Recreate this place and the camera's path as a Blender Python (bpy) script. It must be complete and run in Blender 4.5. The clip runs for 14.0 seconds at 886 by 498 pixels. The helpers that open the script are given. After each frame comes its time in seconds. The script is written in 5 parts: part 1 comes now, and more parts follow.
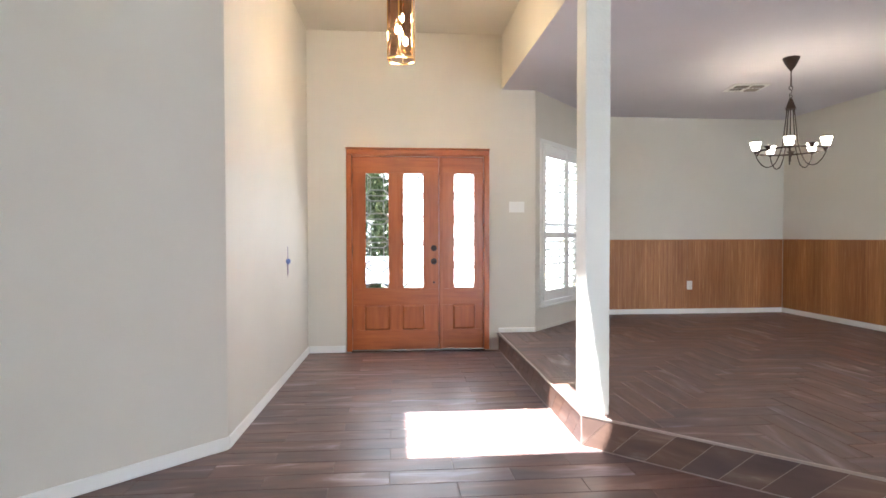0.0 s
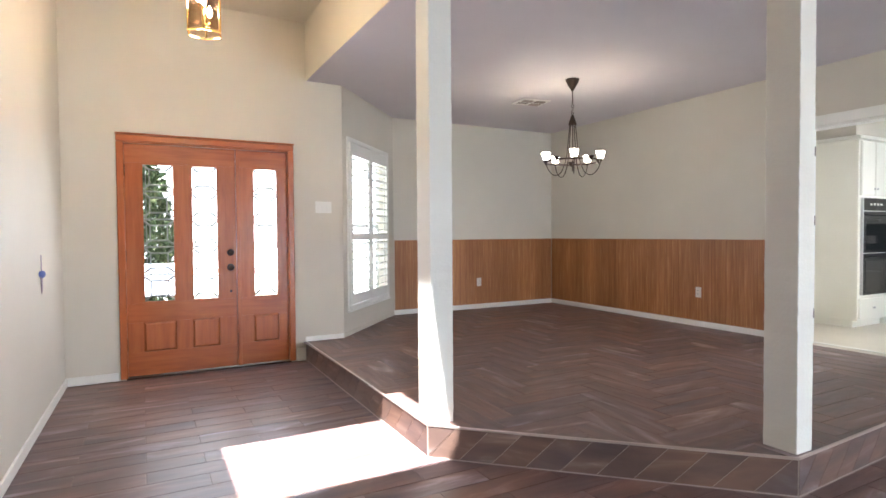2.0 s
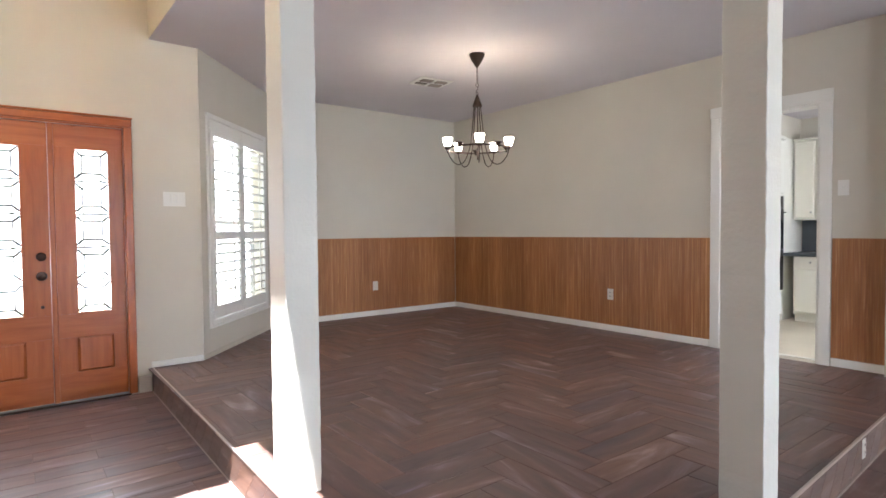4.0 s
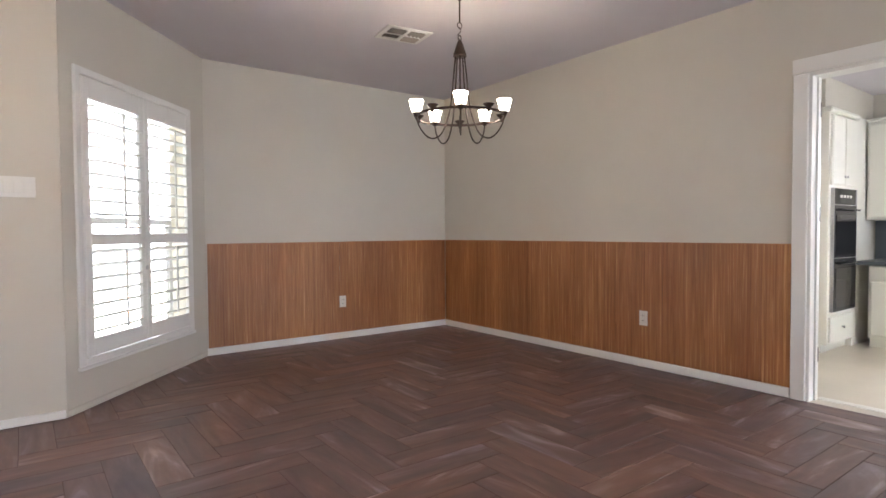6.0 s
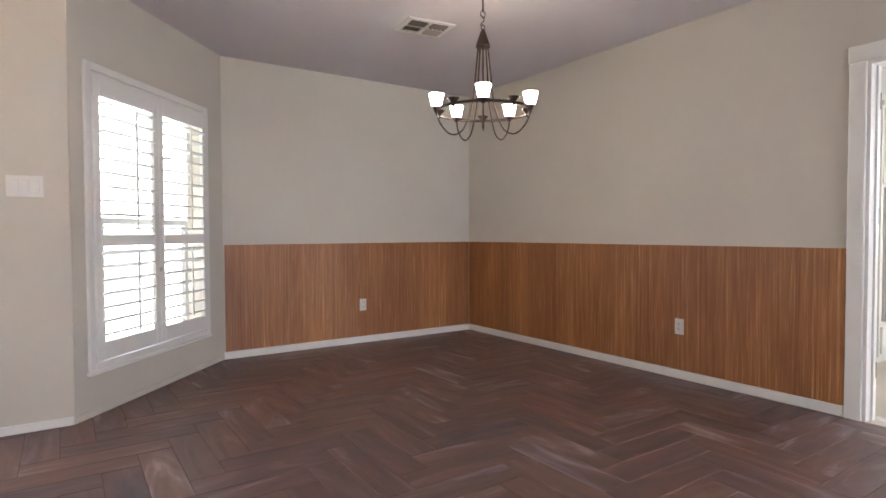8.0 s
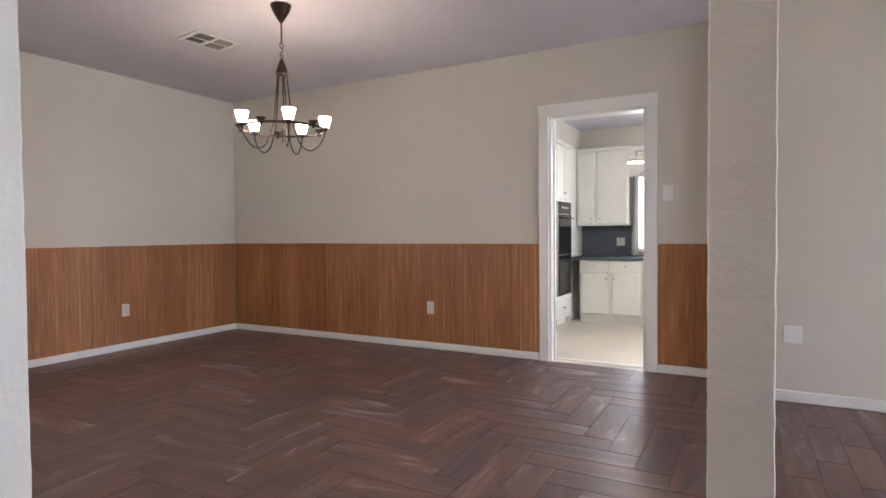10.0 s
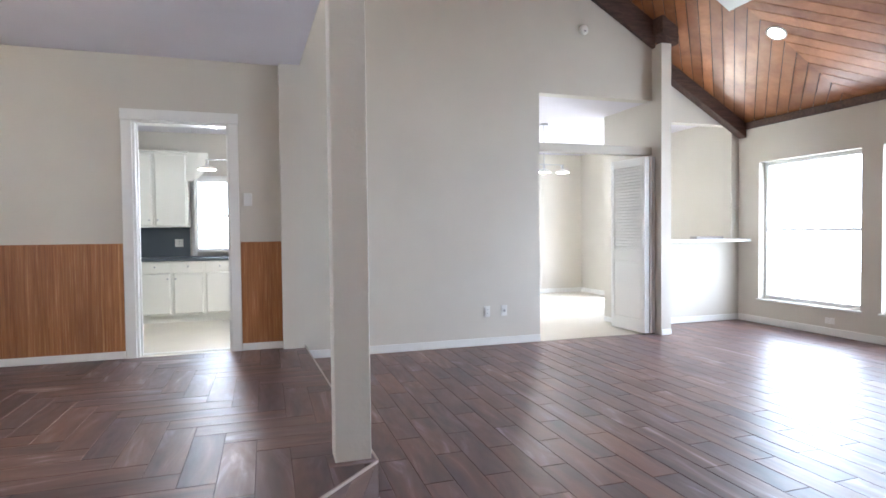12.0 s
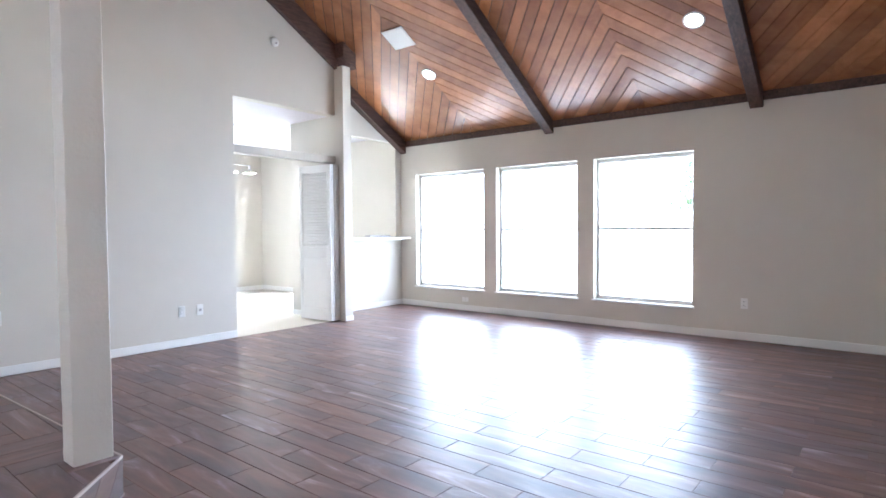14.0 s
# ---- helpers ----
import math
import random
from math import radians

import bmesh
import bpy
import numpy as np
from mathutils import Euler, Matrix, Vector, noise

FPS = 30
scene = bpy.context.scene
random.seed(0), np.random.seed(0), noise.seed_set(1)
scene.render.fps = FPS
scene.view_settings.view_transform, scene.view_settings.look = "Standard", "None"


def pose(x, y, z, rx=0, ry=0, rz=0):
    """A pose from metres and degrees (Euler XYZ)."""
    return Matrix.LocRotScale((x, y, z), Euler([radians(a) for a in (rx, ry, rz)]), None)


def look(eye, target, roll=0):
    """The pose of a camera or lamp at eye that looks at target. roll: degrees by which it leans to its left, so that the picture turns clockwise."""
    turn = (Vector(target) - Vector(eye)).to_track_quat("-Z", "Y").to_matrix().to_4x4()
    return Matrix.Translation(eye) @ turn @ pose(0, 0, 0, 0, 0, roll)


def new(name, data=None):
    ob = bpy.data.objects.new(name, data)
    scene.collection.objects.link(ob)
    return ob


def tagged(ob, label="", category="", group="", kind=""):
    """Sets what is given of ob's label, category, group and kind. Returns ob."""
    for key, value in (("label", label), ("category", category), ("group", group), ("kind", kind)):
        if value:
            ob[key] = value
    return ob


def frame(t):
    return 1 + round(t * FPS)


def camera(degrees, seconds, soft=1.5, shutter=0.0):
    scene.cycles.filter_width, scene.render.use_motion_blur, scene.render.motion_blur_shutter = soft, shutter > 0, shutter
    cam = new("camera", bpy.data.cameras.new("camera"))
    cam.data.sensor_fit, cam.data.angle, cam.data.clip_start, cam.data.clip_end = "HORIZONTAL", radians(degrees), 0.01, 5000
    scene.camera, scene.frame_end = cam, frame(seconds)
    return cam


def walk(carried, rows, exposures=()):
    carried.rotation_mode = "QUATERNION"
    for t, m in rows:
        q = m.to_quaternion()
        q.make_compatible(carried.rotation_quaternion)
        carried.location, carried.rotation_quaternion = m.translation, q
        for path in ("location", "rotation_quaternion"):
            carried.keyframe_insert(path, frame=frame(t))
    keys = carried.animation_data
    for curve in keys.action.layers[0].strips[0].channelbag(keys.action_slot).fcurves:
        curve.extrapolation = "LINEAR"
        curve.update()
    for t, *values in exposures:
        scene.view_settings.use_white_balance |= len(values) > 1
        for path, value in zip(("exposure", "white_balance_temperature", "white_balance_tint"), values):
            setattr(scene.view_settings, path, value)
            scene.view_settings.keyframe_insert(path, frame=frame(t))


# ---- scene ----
cam = camera(76.7, 14.0, soft=1.6)
PATH = [
    (0, (0.512, 1.378, 1.201), (0.682, 3.37, 1.158), -0.1),
    (0.5, (0.416, 1.442, 1.21), (0.801, 3.404, 1.164), -0.2),
    (1, (0.334, 1.564, 1.223), (0.929, 3.473, 1.173), -0.2),
    (1.5, (0.27, 1.659, 1.234), (1.047, 3.501, 1.181), -0.2),
    (2, (0.195, 1.725, 1.243), (1.14, 3.486, 1.189), -0.4),
    (2.5, (0.165, 1.772, 1.24), (1.257, 3.447, 1.187), -0.4),
    (3, (0.258, 1.886, 1.243), (1.44, 3.498, 1.181), -0.4),
    (3.5, (0.503, 2.106, 1.243), (1.711, 3.698, 1.178), -0.5),
    (4, (0.735, 2.363, 1.245), (1.961, 3.942, 1.18), -0.5),
    (6.5, (1.967, 3.477, 1.257), (3.140, 5.097, 1.200), -0.3),
    (6.7, (2.003, 3.516, 1.262), (3.144, 5.157, 1.204), -0.3),
    (7, (2.057, 3.575, 1.27), (3.148, 5.25, 1.212), -0.2),
    (9.5, (1.455, 3.316, 1.236), (2.971, 4.619, 1.188), -0.3),
    (10, (1.196, 3.316, 1.253), (2.952, 4.271, 1.198), -0.5),
    (10.5, (0.955, 3.331, 1.249), (2.864, 3.925, 1.196), -0.6),
    (11, (0.761, 3.452, 1.25), (2.756, 3.571, 1.187), -0.6),
    (11.5, (0.542, 3.547, 1.229), (2.524, 3.29, 1.168), -0.7),
    (12, (0.361, 3.697, 1.223), (2.267, 3.093, 1.166), -0.6),
    (12.5, (0.215, 3.873, 1.231), (1.94, 2.864, 1.165), -0.6),
    (13, (0.108, 4.04, 1.221), (1.678, 2.804, 1.155), -0.6),
    (13.5, (0.097, 4.186, 1.219), (1.518, 2.781, 1.152), -0.5),
    (14, (0.095, 4.277, 1.228), (1.353, 2.723, 1.157), -0.4),
]
walk(cam, [(t, look(eye, target, roll)) for t, eye, target, roll in PATH], [(0.0, 3.44, 5850, 11), (2.5, 3.40, 5880, 12), (4.0, 3.34, 5920, 13), (6.5, 3.24, 6050, 17), (10.0, 3.2, 5960, 18), (11.0, 3.22, 5740, 14), (11.5, 3.32, 5600, 13), (12.0, 3.42, 5500, 13), (12.5, 3.58, 5400, 12), (14.0, 3.76, 5230, 13)])

# ---- world, sun and large lights ----
SUN_WAY = Vector((0.145, 0.27, -1.0)).normalized()
up = -SUN_WAY
world = bpy.data.worlds.new("world")
scene.world = world
world.use_nodes = True
wn = world.node_tree
sky = wn.nodes.new("ShaderNodeTexSky")
sky.sky_type, sky.sun_disc = "NISHITA", False
sky.sun_elevation = math.asin(up.z)
sky.sun_rotation = math.atan2(up.x, up.y)
wn.links.new(sky.outputs[0], wn.nodes["Background"].inputs[0])
wn.nodes["Background"].inputs[1].default_value = 0.05
sun = new("sun", bpy.data.lights.new("sun", "SUN"))
sun.data.energy, sun.data.angle, sun.data.color = 5.0, radians(0.6), (1.0, 0.95, 0.86)
sun.matrix_world = look((0, 0, 0), SUN_WAY)


def area(name, eye, target, w, h, watts, colour=(0.93, 0.97, 1.0)):
    """Daylight that enters by an opening."""
    li = bpy.data.lights.new(name, "AREA")
    li.shape, li.size, li.size_y, li.energy, li.color = "RECTANGLE", w, h, watts, colour
    ob = new(name, li)
    ob.matrix_world = look(eye, target)
    return ob


def bulb(name, place, watts, radius=0.03, colour=(1.0, 0.78, 0.5)):
    li = bpy.data.lights.new(name, "POINT")
    li.energy, li.shadow_soft_size, li.color = watts, radius, colour
    ob = new(name, li)
    ob.location = place
    return ob


for wx0, wx1 in ((4.78, 6.10), (3.31, 4.56), (1.89, 3.083)):
    area("daylight", ((wx0 + wx1) / 2, -2.60, 1.2), ((wx0 + wx1) / 2, 0, 1.0), 1.15, 1.75, 4.5)
area("daylight", (2.38, 7.88, 1.35), (3.4, 6.9, 1.2), 1.1, 1.6, 0.9)
area("daylight", (0.8, 7.20, 1.27), (0.8, 4.0, 0.2), 1.2, 1.2, 2.4)
area("daylight", (9.9, 4.2, 1.5), (8.0, 4.2, 1.3), 1.0, 1.1, 2.8)
area("daylight", (8.45, -2.75, 1.2), (8.45, 0, 1.2), 1.0, 1.8, 14)

# ---- materials ----


def mat(name, colour, rough=0.5, metal=0.0, spec=0.5):
    m = bpy.data.materials.new(name)
    m.use_nodes = True
    b = m.node_tree.nodes["Principled BSDF"]
    b.inputs["Base Color"].default_value = (*colour, 1)
    b.inputs["Roughness"].default_value = rough
    b.inputs["Metallic"].default_value = metal
    b.inputs["Specular IOR Level"].default_value = spec
    return m


def nodes(m):
    t = m.node_tree
    return t, t.nodes["Principled BSDF"]


def coords(t, scale=(1, 1, 1), turn=(0, 0, 0), kind="Object", shift=False):
    """Texture coordinates; with shift each object gets its own part of the pattern."""
    c, mp = t.nodes.new("ShaderNodeTexCoord"), t.nodes.new("ShaderNodeMapping")
    t.links.new(c.outputs[kind], mp.inputs["Vector"])
    mp.inputs["Scale"].default_value, mp.inputs["Rotation"].default_value = scale, turn
    if shift:
        info, mul = t.nodes.new("ShaderNodeObjectInfo"), t.nodes.new("ShaderNodeVectorMath")
        comb = t.nodes.new("ShaderNodeCombineXYZ")
        for i in range(3):
            t.links.new(info.outputs["Random"], comb.inputs[i])
        mul.operation = "MULTIPLY"
        mul.inputs[1].default_value = (37, 91, 53)
        t.links.new(comb.outputs[0], mul.inputs[0])
        t.links.new(mul.outputs[0], mp.inputs["Location"])
    return mp.outputs[0]


def noise_tex(t, vec, scale, detail=4, rough=0.55, distort=0.0):
    n = t.nodes.new("ShaderNodeTexNoise")
    n.inputs["Scale"].default_value, n.inputs["Detail"].default_value = scale, detail
    n.inputs["Roughness"].default_value, n.inputs["Distortion"].default_value = rough, distort
    t.links.new(vec, n.inputs["Vector"])
    return n.outputs["Fac"]


def ramp(t, fac, stops):
    r = t.nodes.new("ShaderNodeValToRGB")
    while len(r.color_ramp.elements) < len(stops):
        r.color_ramp.elements.new(0.5)
    for e, (p, c) in zip(r.color_ramp.elements, stops):
        e.position, e.color = p, (*c, 1) if len(c) == 3 else c
    t.links.new(fac, r.inputs[0])
    return r.outputs[0]


def mixed(t, fac, a, b, mode="MIX"):
    m = t.nodes.new("ShaderNodeMix")
    m.data_type, m.blend_type = "RGBA", mode
    for sock, v in ((m.inputs[0], fac), (m.inputs[6], a), (m.inputs[7], b)):
        if hasattr(v, "links"):
            t.links.new(v, sock)
        else:
            sock.default_value = v if isinstance(v, (int, float)) else (*v, 1)
    return m.outputs[2]


def bump(t, b, height, strength=0.2, dist=0.01, normal=None):
    n = t.nodes.new("ShaderNodeBump")
    n.inputs["Strength"].default_value, n.inputs["Distance"].default_value = strength, dist
    t.links.new(height, n.inputs["Height"])
    if normal:
        t.links.new(normal, n.inputs["Normal"])
    t.links.new(n.outputs[0], b.inputs["Normal"])
    return n.outputs[0]


def paint(name, colour, rough=0.6, grain=160, strength=0.12, patch=0.06, depth=0.003):
    m = mat(name, colour, rough, spec=0.3)
    t, b = nodes(m)
    v = coords(t)
    big = noise_tex(t, v, 1.3, 3)
    lo = tuple(c * (1 - patch) for c in colour)
    hi = tuple(min(1, c * (1 + patch)) for c in colour)
    t.links.new(ramp(t, big, [(0.3, lo), (0.7, hi)]), b.inputs["Base Color"])
    bump(t, b, noise_tex(t, v, grain, 3), strength, depth)
    return m


def wood(name, dark, mid, light, scale=(1, 1, 1), rough=0.4, freq=9, island=False, shift=False, strength=0.1):
    """Grain that runs along the axis whose scale is small."""
    m = mat(name, mid, rough)
    t, b = nodes(m)
    v = coords(t, scale, shift=shift)
    g = noise_tex(t, v, freq, 8, 0.62, 0.6)
    col = ramp(t, g, [(0.28, dark), (0.5, mid), (0.74, light)])
    if island or shift:
        src = t.nodes.new("ShaderNodeNewGeometry" if island else "ShaderNodeObjectInfo")
        out = src.outputs["Random Per Island" if island else "Random"]
        tone = ramp(t, out, [(0.0, (0.68, 0.66, 0.66)), (1.0, (1.25, 1.22, 1.2))])
        col = mixed(t, 1.0, col, tone, "MULTIPLY")
    t.links.new(col, b.inputs["Base Color"])
    bump(t, b, g, strength, 0.003)
    return m


WALL = paint("wall_paint", (0.60, 0.562, 0.487), patch=0.03)
CEIL = paint("ceiling_paint", (0.64, 0.61, 0.64), 0.8, 90, 0.25, 0.03)
WHITE = paint("white_trim_paint", (0.78, 0.77, 0.73), 0.4, 60, 0.05, 0.03)
POST = paint("post_paint", (0.77, 0.75, 0.68), 0.5, 60, 0.4, 0.04, 0.005)
CABINET = paint("cabinet_paint", (0.78, 0.77, 0.70), 0.35, 50, 0.05, 0.03)
DOORWOOD = wood("cherry_door_wood", (0.31, 0.078, 0.020), (0.40, 0.110, 0.028), (0.46, 0.14, 0.038), (9, 9, 0.8), 0.3, 3)
DOORWOOD_H = wood("cherry_rail_wood", (0.31, 0.078, 0.020), (0.40, 0.110, 0.028), (0.46, 0.14, 0.038), (0.8, 9, 9), 0.3, 3)
BOARD = wood("cedar_board", (0.24, 0.088, 0.030), (0.35, 0.142, 0.052), (0.46, 0.205, 0.085), (2, 2, 2), 0.3, 2.0, island=True)
BOARD.node_tree.nodes["Principled BSDF"].inputs["Coat Weight"].default_value = 0.6
BOARD.node_tree.nodes["Principled BSDF"].inputs["Coat Roughness"].default_value = 0.22
BEAM = wood("dark_beam_wood", (0.035, 0.018, 0.012), (0.075, 0.04, 0.028), (0.13, 0.075, 0.05), (8, 1.2, 8), 0.6, 4, strength=0.4)
IRON = mat("bronzed_iron", (0.045, 0.028, 0.02), 0.45, 0.7)
BRASS = mat("polished_brass", (0.75, 0.48, 0.16), 0.18, 1.0)
BRONZE = mat("dark_bronze", (0.06, 0.04, 0.03), 0.35, 0.9)
PLASTIC = mat("white_plastic", (0.75, 0.74, 0.70), 0.35)
DARK = mat("dark_gap", (0.02, 0.018, 0.016), 0.8)
GROUT = paint("grout", (0.22, 0.165, 0.14), 0.9, 200, 0.3)
BLACKGLASS = mat("black_glass", (0.012, 0.012, 0.014), 0.08)
STEEL = mat("brushed_steel", (0.5, 0.5, 0.5), 0.3, 1.0)
SLATE = paint("grey_splash_laminate", (0.09, 0.105, 0.12), 0.45, 80, 0.1, 0.15)
VINYL = paint("pale_vinyl_floor", (0.60, 0.55, 0.46), 0.3, 30, 0.05, 0.08)


def tile_mat(name, axis, island=False, slant=False):
    """Glazed wood-look tile, brown with lighter streaks along its length."""
    m = mat(name, (0.12, 0.07, 0.05), 0.3)
    t, b = nodes(m)
    s = (0.7, 3.4, 3.4) if axis == "x" else (3.4, 0.7, 3.4)
    v = coords(t, s, turn=(0, radians(-42), 0) if slant else (0, 0, 0), shift=not island)
    geo = t.nodes.new("ShaderNodeNewGeometry")
    if island:
        mul, add = t.nodes.new("ShaderNodeVectorMath"), t.nodes.new("ShaderNodeVectorMath")
        comb = t.nodes.new("ShaderNodeCombineXYZ")
        for i in range(3):
            t.links.new(geo.outputs["Random Per Island"], comb.inputs[i])
        mul.operation = "MULTIPLY"
        mul.inputs[1].default_value = (37, 91, 53)
        t.links.new(comb.outputs[0], mul.inputs[0])
        t.links.new(mul.outputs[0], add.inputs[0])
        t.links.new(v, add.inputs[1])
        v = add.outputs[0]
    g = noise_tex(t, v, 1.6, 5, 0.55, 1.3)
    fine = noise_tex(t, v, 9, 4, 0.6)
    col = ramp(t, g, [(0.30, (0.100, 0.068, 0.064)), (0.44, (0.138, 0.090, 0.080)), (0.56, (0.175, 0.112, 0.094)), (0.64, (0.225, 0.165, 0.148)), (0.74, (0.42, 0.35, 0.34))])
    blotch = noise_tex(t, v, 0.7, 3, 0.5, 0.6)
    col = mixed(t, 1.0, col, ramp(t, blotch, [(0.32, (0.78, 0.84, 1.02)), (0.5, (0.98, 0.96, 0.98)), (0.68, (1.17, 1.02, 0.92))]), "MULTIPLY")
    wide = noise_tex(t, geo.outputs["Position"], 1.5, 3, 0.6)
    col = mixed(t, 1.0, col, ramp(t, wide, [(0.3, (0.86, 0.86, 0.93)), (0.7, (1.12, 1.08, 1.04))]), "MULTIPLY")
    info = geo if island else t.nodes.new("ShaderNodeObjectInfo")
    tone = ramp(t, info.outputs["Random Per Island" if island else "Random"], [(0.0, (0.90, 0.90, 0.95)), (0.5, (1.0, 0.98, 0.98)), (1.0, (1.10, 1.05, 1.0))])
    col = mixed(t, 1.0, col, tone, "MULTIPLY")
    if slant:
        col = mixed(t, 1.0, col, (0.93, 0.97, 0.86), "MULTIPLY")
    t.links.new(col, b.inputs["Base Color"])
    t.links.new(ramp(t, fine, [(0.2, (0.32,) * 3), (0.8, (0.46,) * 3)]), b.inputs["Roughness"])
    bump(t, b, fine, 0.08, 0.002)
    return m


TILE = tile_mat("wood_look_tile", "x")


def bamboo_mat(island=False):
    m = mat("bamboo_strips", (0.3, 0.12, 0.045), 0.45)
    t, b = nodes(m)
    v = coords(t, (85, 85, 2.6))
    g = noise_tex(t, v, 1.0, 5, 0.66)
    big = noise_tex(t, coords(t, (2.2, 2.2, 0.4)), 1.0, 3)
    col = ramp(t, g, [(0.25, (0.24, 0.098, 0.034)), (0.43, (0.36, 0.160, 0.056)), (0.58, (0.43, 0.205, 0.075)), (0.72, (0.60, 0.36, 0.17))])
    col = mixed(t, 1.0, col, ramp(t, big, [(0.35, (0.8, 0.72, 0.7)), (0.65, (1.15, 1.15, 1.1))]), "MULTIPLY")
    if island:
        geo = t.nodes.new("ShaderNodeNewGeometry")
        col = mixed(t, 1.0, col, ramp(t, geo.outputs["Random Per Island"], [(0.0, (0.84, 0.77, 0.74)), (0.2, (0.97, 0.94, 0.92)), (0.75, (1.06, 1.04, 1.0)), (1.0, (1.22, 1.30, 1.35))]), "MULTIPLY")
    t.links.new(col, b.inputs["Base Color"])
    bump(t, b, g, 0.4, 0.004)
    return m


BAMBOO = bamboo_mat()


def glow(name, colour, strength):
    m = mat(name, colour, 0.4)
    b = m.node_tree.nodes["Principled BSDF"]
    b.inputs["Emission Color"].default_value = (*colour, 1)
    b.inputs["Emission Strength"].default_value = strength
    return m


SHADE = glow("lit_frosted_shade", (1.0, 0.88, 0.68), 5.0)
LAMP = glow("lit_bulb", (1.0, 0.75, 0.42), 30.0)
CAN = glow("lit_recessed_lens", (1.0, 0.93, 0.8), 8.0)
# Emissive stand-ins for the blown-out outdoors; the north one is dimmer.
BRIGHT = glow("glowing_backdrop", (0.86, 0.93, 1.0), 0.75)
BRIGHT_N = glow("dim_glowing_backdrop", (0.95, 0.98, 1.0), 0.13)
GLASS = bpy.data.materials.new("clear_glass")
GLASS.use_nodes = True
_b = GLASS.node_tree.nodes["Principled BSDF"]
_b.inputs["Transmission Weight"].default_value = 1.0
_b.inputs["Roughness"].default_value = 0.02
_b.inputs["IOR"].default_value = 1.2

# ---- mesh helpers ----


def box(bm, x0, y0, z0, x1, y1, z1, m=None):
    vs = [bm.verts.new(p) for p in ((x0, y0, z0), (x1, y0, z0), (x1, y1, z0), (x0, y1, z0), (x0, y0, z1), (x1, y0, z1), (x1, y1, z1), (x0, y1, z1))]
    if m is not None:
        for v in vs:
            v.co = m @ v.co
    fs = [bm.faces.new([vs[i] for i in f]) for f in ((0, 3, 2, 1), (4, 5, 6, 7), (0, 1, 5, 4), (1, 2, 6, 5), (2, 3, 7, 6), (3, 0, 4, 7))]
    return vs, fs


def bev(bm, width=0.004, seg=1):
    bmesh.ops.bevel(bm, geom=bm.edges[:], offset=width, segments=seg, affect="EDGES", profile=0.5)


def mesh_of(bm, name, material, smooth=False):
    bmesh.ops.recalc_face_normals(bm, faces=bm.faces[:])
    me = bpy.data.meshes.new(name)
    bm.to_mesh(me)
    bm.free()
    me.materials.append(material)
    if smooth:
        for p in me.polygons:
            p.use_smooth = True
    return me


def part(name, bm, material, parent=None, label="", smooth=False):
    ob = new(name, mesh_of(bm, name, material, smooth))
    if parent:
        ob.parent = parent
    if label:
        tagged(ob, label)
    return ob


def boxes(name, material, parent, *bs, bevel=0.0, label=""):
    bm = bmesh.new()
    for b in bs:
        box(bm, *b)
    if bevel:
        bev(bm, bevel)
    return part(name, bm, material, parent, label)


def empty(name, place, label, category, group="", turn=0.0):
    ob = new(name)
    ob.empty_display_size = 0.1
    ob.matrix_world = pose(*place, 0, 0, turn)
    return tagged(ob, label, category, group)


def lathe(bm, profile, seg=20, centre=(0, 0, 0)):
    """A turned shape: profile of (radius, z)."""
    rings = []
    for r, z in profile:
        rings.append([bm.verts.new((centre[0] + r * math.cos(2 * math.pi * i / seg), centre[1] + r * math.sin(2 * math.pi * i / seg), centre[2] + z)) for i in range(seg)])
    for a, b in zip(rings, rings[1:]):
        for i in range(seg):
            bm.faces.new((a[i], a[(i + 1) % seg], b[(i + 1) % seg], b[i]))
    for ring, r in ((rings[0], profile[0][0]), (rings[-1], profile[-1][0])):
        if r > 1e-4:
            bm.faces.new(ring)
    bmesh.ops.remove_doubles(bm, verts=bm.verts[:], dist=1e-6)


def tube(bm, pts, r, seg=8, closed=False):
    pts = [Vector(p) for p in pts]
    n, rings = len(pts), []
    for i, p in enumerate(pts):
        a = pts[(i - 1) % n] if closed or i else p
        b = pts[(i + 1) % n] if closed or i < n - 1 else p
        d = (b - a).normalized()
        s = d.orthogonal().normalized() if abs(d.z) > 0.999 else d.cross(Vector((0, 0, 1))).normalized()
        u = s.cross(d)
        rings.append([bm.verts.new(p + r * (math.cos(2 * math.pi * k / seg) * s + math.sin(2 * math.pi * k / seg) * u)) for k in range(seg)])
    for i in range(n if closed else n - 1):
        a, b = rings[i], rings[(i + 1) % n]
        for k in range(seg):
            bm.faces.new((a[k], a[(k + 1) % seg], b[(k + 1) % seg], b[k]))
    if not closed:
        bm.faces.new(rings[0])
        bm.faces.new(rings[-1])


